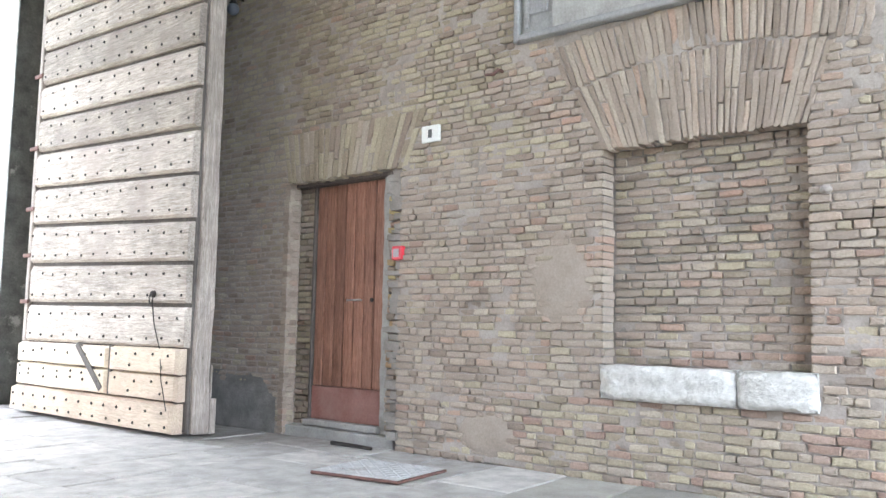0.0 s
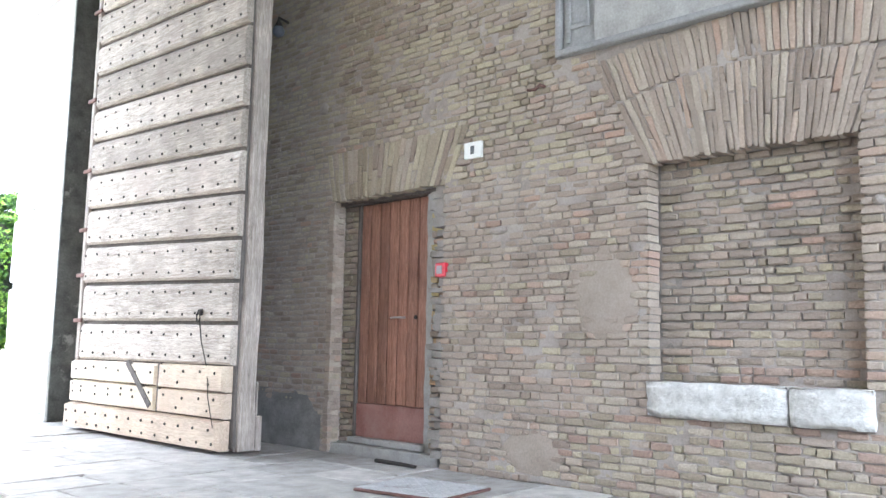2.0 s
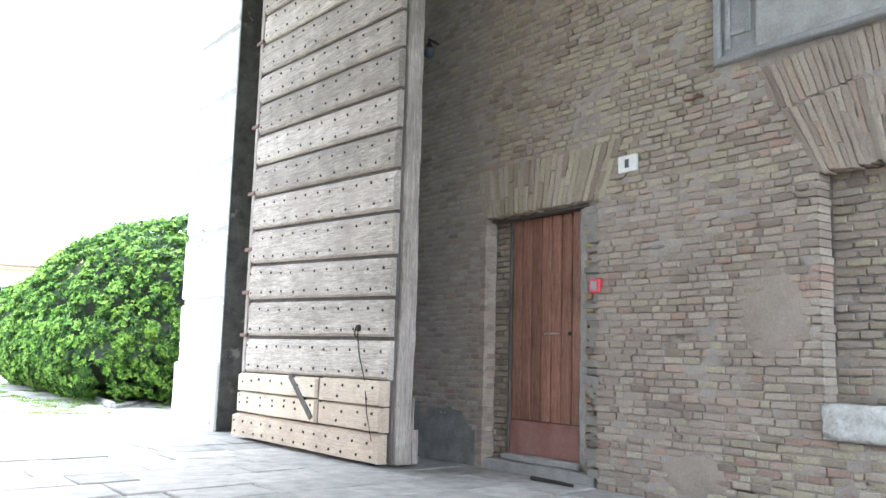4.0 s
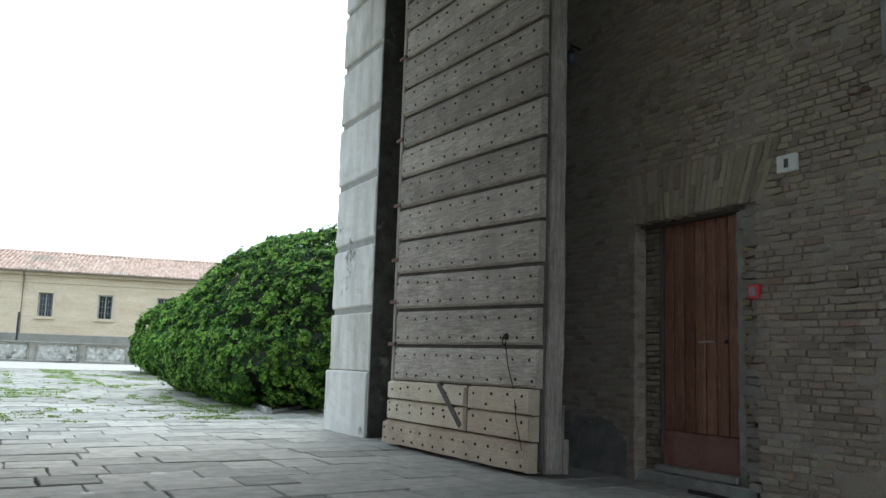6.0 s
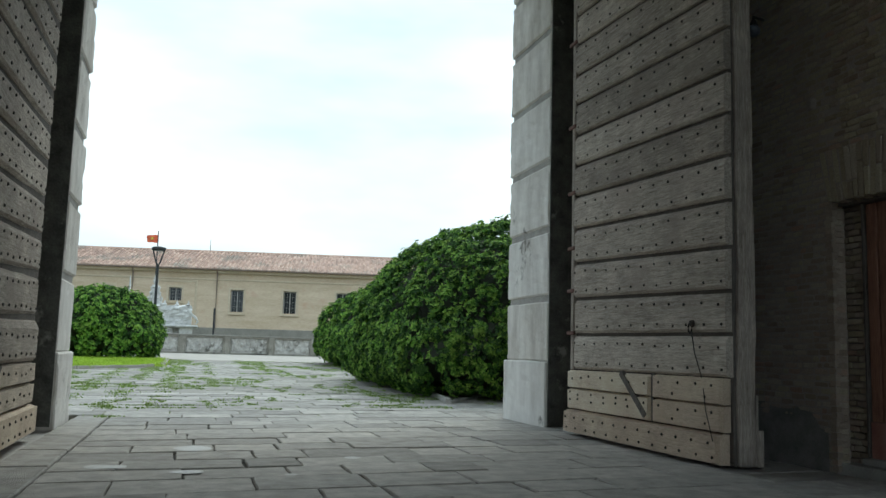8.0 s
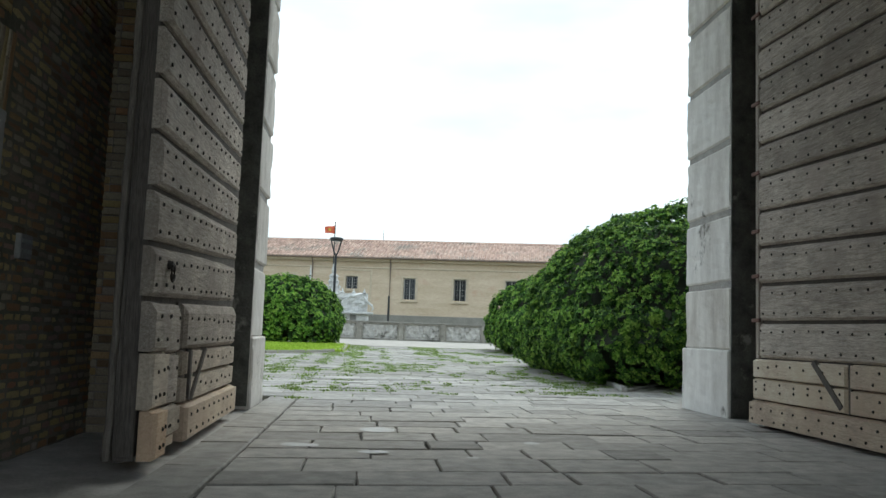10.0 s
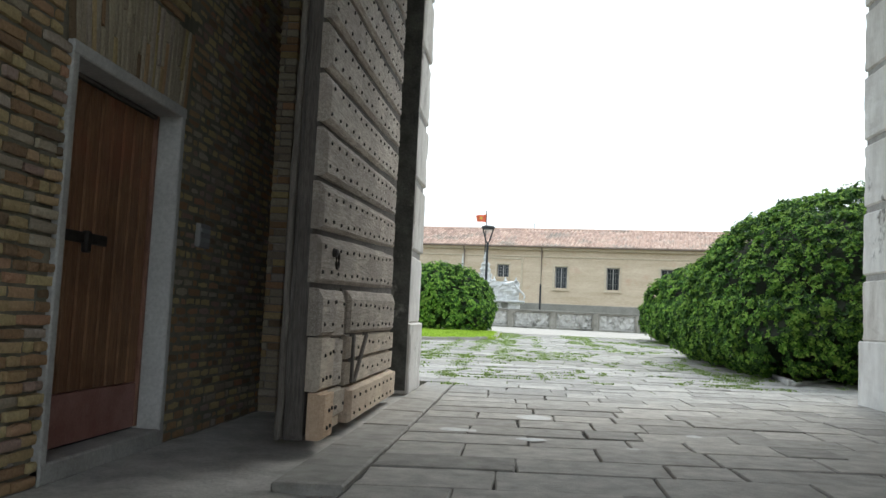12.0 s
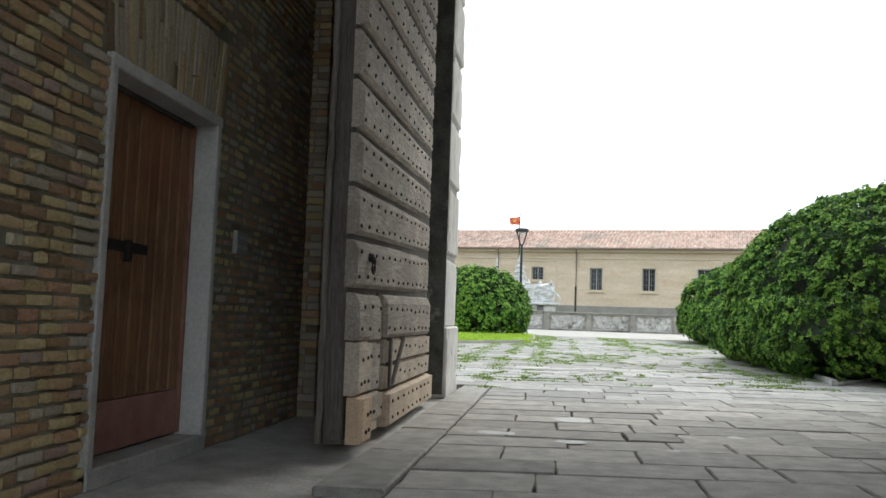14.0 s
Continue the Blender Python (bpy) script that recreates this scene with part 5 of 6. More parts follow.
def checker_plate():
    """A steel cover lying on the floor, with raised bars in a basket pattern."""
    c = empty("floor_cover", 4.45, 4.15, 0.0)
    tagged(c, "worn steel checker-plate cover lying on the paving", "cover plate")
    part("frame", boxes((4.14, 4.76, 3.79, 4.51, 0.003, 0.022), bevel=0.006), M_RUST, c, "rusty frame")
    part("plate", boxes((4.155, 4.745, 3.805, 4.495, 0.023, 0.03), bevel=0.002), M_STEEL, c)
    v, f = [], []
    for i in range(10):
        for j in range(12):
            x, y = 4.18 + i * 0.06, 3.83 + j * 0.058
            a = radians(45 if (i + j) % 2 else -45)
            i0 = len(v)
            for s, t in ((-1, -1), (1, -1), (1, 1), (-1, 1)):
                dx, dy = s * 0.026, t * 0.007
                v.append((x + dx * math.cos(a) - dy * math.sin(a), y + dx * math.sin(a) + dy * math.cos(a), 0.03))
            for s, t in ((-1, -1), (1, -1), (1, 1), (-1, 1)):
                dx, dy = s * 0.018, t * 0.003
                v.append((x + dx * math.cos(a) - dy * math.sin(a), y + dx * math.sin(a) + dy * math.cos(a), 0.035))
            f += [tuple(i0 + k for k in q) for q in ((4, 5, 6, 7), (0, 1, 5, 4), (1, 2, 6, 5), (2, 3, 7, 6), (3, 0, 4, 7))]
    tagged(child("tread_pattern", mesh_of("tread_pattern", v, f, M_STEEL), c), kind="stuff")
    settle(c)
    c.rotation_euler = (0, 0, radians(10))
    bm = bmesh.new()
    tube(bm, [(5.18, 5.45, 0.02), (5.17, 5.1, 0.022), (5.16, 4.95, 0.02)], [0.018, 0.016, 0.014], 7)
    tagged(part("iron_bar", bm, M_IRON, None), "short black iron bar lying by the wall", "bar")


checker_plate()


def wall_lump(y, z, s, label, material):
    bm = bmesh.new()
    bmesh.ops.create_icosphere(bm, subdivisions=3, radius=1.0)
    for v in bm.verts:
        k = 1 + 0.35 * noise.noise(v.co * 2 + Vector((y, z, 0)))
        v.co = Vector((XR + v.co.x * s[0] * k, y + v.co.y * s[1] * k, z + v.co.z * s[2] * k))
    ob = part("mortar_lump", bm, material, None, "", True)
    tagged(ob, label, "mortar lump", "mortar lumps on the wall")


wall_lump(4.3, 1.92, (0.04, 0.09, 0.03), "grey mortar lump stuck to the brick wall", M_LIME)
wall_lump(1.46, 1.86, (0.028, 0.035, 0.03), "grey mortar lump stuck to the brick wall", M_LIME)
wall_lump(6.62, 3.35, (0.012, 0.07, 0.06), "pale plaster patch stuck to the dark brick wall", M_LIME)


def smooth_patch(y, z, ry, rz, seed):
    """A thin smooth patch added over the bricks, feathered at its uneven edge."""
    rings, n = 6, 26
    v = [(XR - 0.012, y, z)]
    for k in range(1, rings + 1):
        for i in range(n):
            a = i * math.tau / n
            q = k / rings * (1 + 0.28 * noise.noise((math.cos(a) * 1.4, math.sin(a) * 1.4, seed)))
            v.append((XR - 0.012 + 0.024 * (k / rings) ** 3 + 0.003 * noise.noise((q * 5, a * 2, seed)), y + ry * q * math.cos(a), z + rz * q * math.sin(a)))
    f = [(0, 1 + i, 1 + (i + 1) % n) for i in range(n)]
    f += [(1 + (k - 1) * n + i, 1 + k * n + i, 1 + k * n + (i + 1) % n, 1 + (k - 1) * n + (i + 1) % n) for k in range(1, rings) for i in range(n)]
    child("smooth_patch", mesh_of("smooth_patch", v, f, M_SMOOTHPATCH, True), wall_right, "smooth grey-pink patch added to the brick wall")


# the first patch is a stand-in for a blurred sign on the wall
smooth_patch(3.32, 1.36, 0.3, 0.34, 2.0)
smooth_patch(3.95, 0.2, 0.32, 0.16, 5.0)


def wall_hook():
    bm = bmesh.new()
    pts = [(XR + 0.02, 3.86, 3.02), (XR - 0.05, 3.86, 3.02), (XR - 0.055, 3.9, 2.99), (XR - 0.05, 3.98, 3.0)]
    tube(bm, pts, [0.014, 0.014, 0.013, 0.012], 8)
    tagged(part("wall_hook", bm, M_RUST, None, "", True), "bent rusty iron hook in the brick wall", "hook")


wall_hook()


def junction_box():
    """A small box on the dark left wall with two pale strips."""
    c = empty("junction_box", XL, 6.3, 1.36)
    tagged(c, "small dark junction box with two pale strips on the brick wall", "wall box")
    part("housing", boxes((XL - 0.005, XL + 0.035, 6.2, 6.42, 1.34, 1.52), bevel=0.008), M_BARS, c)
    for z in (1.385, 1.455):
        part("strip", boxes((XL + 0.036, XL + 0.042, 6.22, 6.4, z, z + 0.028), bevel=0.002), M_GREYPAINT, c, "pale strip")
    settle(c)


junction_box()


def wall_lamp():
    """A small lantern high in the corner behind the gate leaf."""
    c = empty("wall_lantern", XR - 0.1, 7.3, 4.0)
    tagged(c, "small dark wall lantern with a bluish-grey globe", "lantern")
    bm = bmesh.new()
    tube(bm, [(XR + 0.01, 7.3, 4.43), (XR - 0.12, 7.3, 4.45), (XR - 0.12, 7.3, 4.35)], [0.015, 0.015, 0.05], 8)
    part("bracket", bm, M_IRON, c)
    bm = bmesh.new()
    bmesh.ops.create_uvsphere(bm, u_segments=14, v_segments=9, radius=0.065)
    bmesh.ops.translate(bm, verts=bm.verts[:], vec=(XR - 0.12, 7.3, 4.3))
    part("globe", bm, M_GLOBE, c, "", True)
    settle(c)


wall_lamp()


# ---- forecourt ----
def dome_point(d, r, low, ex):
    """Where the direction d meets a dome of radii r that tucks in below its waist (low: its depth there), with the outward normal."""
    rz = r[2] if d.z > 0 else low
    e = ex if d.z > 0 else 5.0
    k = (abs(d.x / r[0]) ** e + abs(d.y / r[1]) ** e + abs(d.z / rz) ** e) ** (-1 / e)
    p = d * k
    g = Vector([math.copysign(abs(a / b) ** (e - 1) / b, a) for a, b in zip(p, (r[0], r[1], rz))])
    return p, g.normalized()


def bush(name, c, r, low, ex, clumps, size, label, seed, bumps=0.16):
    """A clipped evergreen: a dark core, stems, and shoots in mounded clumps, each shoot a rosette of leaves."""
    b = empty(name, c[0], c[1], c[2] - low)
    tagged(b, label, "bush", "clipped bushes")
    rng = np.random.default_rng(seed)
    bm = bmesh.new()
    bmesh.ops.create_icosphere(bm, subdivisions=4, radius=1.0)
    for v in bm.verts:
        p, g = dome_point(v.co.normalized(), r, low, ex)
        v.co = Vector(c) + p * 0.9 * (1 + 0.03 * noise.noise(v.co * 4))
    # solid core whose dark colour stands in for shade inside the bush
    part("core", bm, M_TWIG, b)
    for k in range(7):
        bm = bmesh.new()
        a = k * 0.9 + seed
        p0 = Vector((c[0] + 0.5 * math.cos(a), c[1] + 0.5 * math.sin(a), c[2] - low - 0.35))
        p1 = Vector((c[0] + r[0] * 0.5 * math.cos(a), c[1] + r[1] * 0.5 * math.sin(a), c[2] + r[2] * 0.4))
        tube(bm, [p0, p0.lerp(p1, 0.5) + Vector((0, 0, 0.2)), p1], [0.09, 0.06, 0.03], 7)
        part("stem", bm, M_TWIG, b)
    # evenly strewn clumps over the dome, then shoots over each clump's mound
    base, axis, lit_tops = [], [], []
    for i in range(clumps):
        z = 1 - 1.8 * (i + 0.5) / clumps
        a = i * 2.399963 + rng.uniform(-0.25, 0.25)
        h = math.sqrt(max(0.0, 1 - z * z))
        d = Vector((h * math.cos(a), h * math.sin(a), z + rng.uniform(-0.02, 0.02))).normalized()
        p, g = dome_point(Vector((d.x * r[0], d.y * r[1], d.z * (r[2] if d.z > 0 else low))).normalized(), r, low, ex)
        q = p * 0.8 + Vector((seed, 0, 0))
        p = p + g * (bumps * noise.noise(q) + bumps * 0.8 * noise.noise(q * 2.6) + rng.uniform(-0.12, 0.05)) + Vector(c)
        ax = (g + Vector((0, 0, 0.45))).normalized()
        big = size * rng.uniform(1.3, 2.5)
        for _ in range(13):
            o = Vector(rng.normal(size=3)).normalized()
            if o.dot(ax) < -0.15:
                o = -o
            base.append(p + o * big * rng.uniform(0.55, 1.0))
            axis.append((o + ax * 0.7).normalized())
            # shoots on a clump's top get the lighter green, as if lit from above
            lit_tops.append(o.dot(ax) > 0.5 and rng.random() < 0.8)
    base, axis = np.array([tuple(v) for v in base]), np.array([tuple(v) for v in axis])
    n = len(base)
    per = 6
    t1 = np.cross(axis, rng.normal(size=(n, 3)))
    t1 /= np.linalg.norm(t1, axis=1)[:, None]
    t2 = np.cross(axis, t1)
    verts = []
    for k in range(per):
        a = k * math.tau / per + rng.uniform(-0.4, 0.4, n)
        out = t1 * np.cos(a)[:, None] + t2 * np.sin(a)[:, None]
        side = np.cross(axis, out)
        L = size * rng.uniform(0.7, 1.25, n)[:, None]
        W = L * 0.25
        dirv = out * rng.uniform(0.6, 1.0, n)[:, None] + axis * rng.uniform(0.15, 0.6, n)[:, None]
        tip = base + dirv * L
        mid = base + dirv * L * 0.55 - axis * L * 0.03
        verts.append(np.stack([base, mid + side * W + axis * L * 0.05, tip, mid - side * W + axis * L * 0.05], 1))
    v = np.concatenate(verts).reshape(-1, 3)
    q = np.arange(len(v)).reshape(-1, 4)
    me = bpy.data.meshes.new("leaves")
    me.vertices.add(len(v))
    me.vertices.foreach_set("co", v.ravel())
    me.loops.add(len(q) * 4)
    me.loops.foreach_set("vertex_index", q.ravel())
    me.polygons.add(len(q))
    me.polygons.foreach_set("loop_start", np.arange(0, len(q) * 4, 4))
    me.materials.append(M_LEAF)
    me.materials.append(M_LITLEAF)
    me.polygons.foreach_set("material_index", np.tile(np.array(lit_tops, dtype=np.int32), per))
    me.update(calc_edges=True)
    tagged(child("leaves", me, b), kind="stuff")
    settle(b)


bush("bush", (7.52, 19.5, 1.45), (3.8, 4.7, 2.58), 1.32, 2.0, 4400, 0.074, "large dark green clipped evergreen bush beside the gate jamb", 2, 0.15)
bush("bush", (8.72, 33.0, 1.7), (3.95, 4.0, 1.8), 1.3, 2.2, 1700, 0.1, "clipped evergreen bush standing behind a larger one", 5, 0.14)
bush("bush", (-3.5, 36.0, 1.6), (2.1, 2.2, 1.42), 1.2, 2.1, 900, 0.1, "small rounded evergreen bush on the lawn corner", 9, 0.1)


# soil under the large bush, with its stone edging
def soil_bed():
    n = 40
    v = [(7.5, 19.5, ground_z(19.5) + 0.09)] + [(7.5 + 3.3 * (1 + 0.05 * math.sin(k * 2.3)) * math.cos(k * math.tau / n), 19.5 + 4.2 * math.sin(k * math.tau / n), ground_z(19.5 + 4.2 * math.sin(k * math.tau / n)) + 0.015) for k in range(n)]
    tagged(new("planting_bed", mesh_of("planting_bed", v, [(0, k + 1, (k + 1) % n + 1) for k in range(n)], M_SOIL)), "dark bare soil bed under the large bush", "soil", kind="structure")
    for (x0, y0), (x1, y1) in (((4.72, 17.1), (4.42, 15.02)), ((4.44, 15.0), (5.3, 16.25)), ((5.31, 16.27), (6.2, 17.55))):
        bm = boxes((0, math.hypot(x1 - x0, y1 - y0), -0.05, 0.05, -0.04, 0.06), bevel=0.012, jitter=0.006)
        bmesh.ops.transform(bm, verts=bm.verts[:], matrix=Matrix.Translation((x0, y0, ground_z(y0))) @ Matrix.Rotation(math.atan2(y1 - y0, x1 - x0), 4, "Z"))
        tagged(part("kerb_stone", bm, M_FLOOR, None), "grey edging stone of the planting bed", "kerb", "edging stones")


def pale_spot(x, y, rx, ry, seed):
    n = 22
    v = [(x, y, 0.003)]
    for k in range(n):
        a = k * math.tau / n
        s = 1 + 0.35 * noise.noise((math.cos(a) * 1.2 + seed, math.sin(a) * 1.2, seed))
        v.append((x + rx * s * math.cos(a), y + ry * s * math.sin(a), 0.003))
    tagged(new("pale_spot", mesh_of("pale_spot", v, [(0, k + 1, (k + 1) % n + 1) for k in range(n)], M_PALESPOT)), "small pale patch on the stone slabs", "stain", "pale stains")


# small flat pale patches lying on the slabs
for px_, py_, rx_, ry_ in ((-0.62, 7.13, 0.15, 0.11), (-0.03, 6.8, 0.12, 0.09), (0.02, 8.35, 0.17, 0.2), (0.72, 6.62, 0.05, 0.05), (1.35, 7.6, 0.07, 0.08)):
    pale_spot(px_, py_, rx_, ry_, px_ * 3 + 1)
soil_bed()


def blades(name, spots, hmin, hmax, label, seed, n_per, spread, material):
    """Tufts of grass blades at (x, y) spots on the ground."""
    rnd = random.Random(seed)
    v, f = [], []
    for x, y, s in spots:
        for _ in range(int(n_per * s)):
            a, b = x + rnd.gauss(0, spread * s), y + rnd.gauss(0, spread * 0.55 * s)
            z = ground_z(b) - 0.01
            h = rnd.uniform(hmin, hmax)
            an = rnd.uniform(0, math.tau)
            w = 0.006 + 0.004 * s
            dx, dy = math.cos(an), math.sin(an)
            lean = rnd.uniform(0.1, 0.7) * h
            i0 = len(v)
            v += [(a - dy * w, b + dx * w, z), (a + dy * w, b - dx * w, z), (a + dx * lean * 0.45 + dy * w * 0.7, b + dy * lean * 0.45 - dx * w * 0.7, z + h * 0.65), (a + dx * lean * 0.45 - dy * w * 0.7, b + dy * lean * 0.45 + dx * w * 0.7, z + h * 0.65), (a + dx * lean, b + dy * lean, z + h)]
            f += [(i0, i0 + 1, i0 + 2, i0 + 3), (i0 + 3, i0 + 2, i0 + 4)]
    ob = new(name, mesh_of(name, v, f, material))
    tagged(ob, label, "grass", kind="stuff")
    return ob


def grass_in_joints():
    rnd = random.Random(17)
    spots = []
    # runs along the lengthwise joints
    for x0, ya, yb, dens in ((-1.2, 13.0, 31.0, 8), (-0.55, 15.5, 30.0, 7), (-1.95, 15.0, 27.0, 7), (-2.7, 16.0, 25.0, 6), (0.4, 20, 33, 4)):
        for _ in range(int((yb - ya) * dens)):
            y = rnd.uniform(ya, yb)
            if noise.noise((x0 * 3, y * 0.5, 2.0)) > -0.25:
                spots.append((x0 + rnd.gauss(0, 0.07), y, rnd.uniform(0.7, 1.6)))
    # along the joints between slabs, in patches
    for a, b, y, h in SEAMS:
        if y > 36 or b < -7 or a > 6.5:
            continue
        n_x = int((b - a) / 0.07)
        for k in range(n_x):
            x = a + (b - a) * k / n_x
            if math.hypot(x - 7.3, (y - 19.5) * 0.85) < 3.9:
                continue
            if noise.noise((x * 0.7, y * 0.4, 5.0)) + 0.35 * noise.noise((x * 2.1, y * 1.7, 1.0)) > 0.3 - 0.012 * (y - 16):
                spots.append((x, y + rnd.gauss(0, 0.03), rnd.uniform(0.5, 1.1)))
        if noise.noise((a * 0.7, y * 0.4, 5.0)) > 0.05:
            for k in range(int(h / 0.08)):
                spots.append((a + rnd.gauss(0, 0.02), y + h * rnd.random(), rnd.uniform(0.5, 1.0)))
    for x, y in ((3.05, 14.2), (3.6, 14.0), (2.4, 15.5), (1.9, 16.6), (4.05, 14.05), (2.9, 17.2), (-1.1, 11.95), (1.2, 13.4)):
        for _ in range(4):
            spots.append((x + rnd.gauss(0, 0.08), y + rnd.gauss(0, 0.05), rnd.uniform(0.8, 1.5)))
    blades("grass_tufts", spots, 0.012, 0.04, "short green grass growing in the paving joints", 3, 16, 0.07, M_GRASS)


grass_in_joints()


def lawn():
    v = [(-14, 25.2), (-3.1, 25.6), (-1.5, 27.6), (-0.95, 29.6), (-0.95, 34.8), (-14, 34.8)]
    c = [(x, y, ground_z(y) + 0.05) for x, y in v]
    tagged(new("lawn", mesh_of("lawn", c, [tuple(range(len(c)))], M_LAWN)), "bright green mown lawn inside a low stone kerb", "lawn", kind="structure")
    kerb = tagged(empty("lawn_kerb", -3.1, 25.6, ground_z(25.6)), "low pale stone kerb round the lawn corner", "kerb", kind="structure")
    for (x0, y0), (x1, y1) in zip(v[:4], v[1:5]):
        steps = max(1, round(math.hypot(x1 - x0, y1 - y0) / 1.1))
        for k in range(steps):
            a = Vector((x0 + (x1 - x0) * k / steps, y0 + (y1 - y0) * k / steps, 0))
            b = Vector((x0 + (x1 - x0) * (k + 1) / steps, y0 + (y1 - y0) * (k + 1) / steps, 0))
            d = (b - a).normalized()
            s = Vector((-d.y, d.x, 0)) * 0.07
            z = ground_z((a.y + b.y) / 2)
            bm = bmesh.new()
            lo = [bm.verts.new(p + Vector((0, 0, z - 0.05))) for p in (a - s, b - s, b + s, a + s)]
            hi = [bm.verts.new(p + Vector((0, 0, z + 0.085))) for p in (a - s + d * 0.006, b - s - d * 0.006, b + s - d * 0.006, a + s + d * 0.006)]
            bm.faces.new(hi)
            for i in range(4):
                bm.faces.new((lo[i], lo[(i + 1) % 4], hi[(i + 1) % 4], hi[i]))
            part("kerb_stone", bm, M_PALE, kerb)
    settle(kerb)
    rnd = random.Random(23)
    spots = []
    while len(spots) < 3800:
        x, y = rnd.uniform(-9, -1.0), rnd.uniform(25.7, 34.5)
        if y < 25.7 or (x > -3.1 and y < 25.6 + (x + 3.1) * 1.35):
            continue
        spots.append((x, y, 1.0))
    blades("lawn_grass", spots, 0.08, 0.16, "bright green short lawn grass", 29, 12, 0.1, M_LAWNBLADE)


lawn()


# ---- balustrade with carved panels ----
def balustrade():
    y, z0 = 46.0, ground_z(46.0)
    step = 2.235
    for k in range(-7, 9):
        x = -0.62 + k * step
        b = empty("balustrade_bay", x + step / 2, y, z0)
        tagged(b, "weathered stone balustrade bay with a pale carved panel", "balustrade", "balustrade bays")
        part("post", boxes((x - 0.13, x + 0.13, y - 0.2, y + 0.2, z0 - 0.08, z0 + 0.92), bevel=0.02), M_BALUS, b)
        part("plinth", boxes((x + 0.132, x + step - 0.132, y - 0.16, y + 0.16, z0 - 0.08, z0 + 0.1), bevel=0.02), M_BALUS, b)
        part("rail", boxes((x - 0.13, x + step - 0.134, y - 0.2, y + 0.2, z0 + 0.922, z0 + 1.0), bevel=0.02), M_PLINTH, b)
        part("panel", boxes((x + 0.134, x + step - 0.134, y - 0.06, y + 0.06, z0 + 0.1, z0 + 0.92)), M_RELIEF, b)
        for q in ((x + 0.134, x + 0.2, z0 + 0.1, z0 + 0.92), (x + step - 0.2, x + step - 0.134, z0 + 0.1, z0 + 0.92), (x + 0.202, x + step - 0.202, z0 + 0.85, z0 + 0.918)):
            part("panel_frame", boxes((q[0], q[1], y - 0.17, y - 0.061, q[2], q[3]), bevel=0.012), M_BALUS, b)
        # carved relief standing proud of the panel
        nu, nv = 48, 16
        v = []
        for jv in range(nv + 1):
            for iu in range(nu + 1):
                u, w = x + 0.2 + (step - 0.4) * iu / nu, z0 + 0.16 + 0.7 * jv / nv
                edge = min(iu, nu - iu, jv, nv - jv)
                q = (u - x) / (step / 3)
                cross = max(0.0, 1.0 - 5.0 * abs(abs((q % 1.0) - 0.5) - abs(w - z0 - 0.51) * 0.75))
                boss = max(0.0, 1.0 - 9.0 * math.hypot(((q + 0.5) % 1.0 - 0.5) * step / 3, w - z0 - 0.51))
                bulge = 0.07 * cross + 0.1 * boss + 0.06 * noise.noise((u * 8, w * 8, k * 1.7))
                v.append((u, y - 0.058 - (max(0.0, bulge) if edge else 0.0), w))
        f = [(jv * (nu + 1) + iu, jv * (nu + 1) + iu + 1, (jv + 1) * (nu + 1) + iu + 1, (jv + 1) * (nu + 1) + iu) for jv in range(nv) for iu in range(nu)]
        child("carved_relief", mesh_of("carved_relief", v, f, M_RELIEF, True), b)
        settle(b)


balustrade()


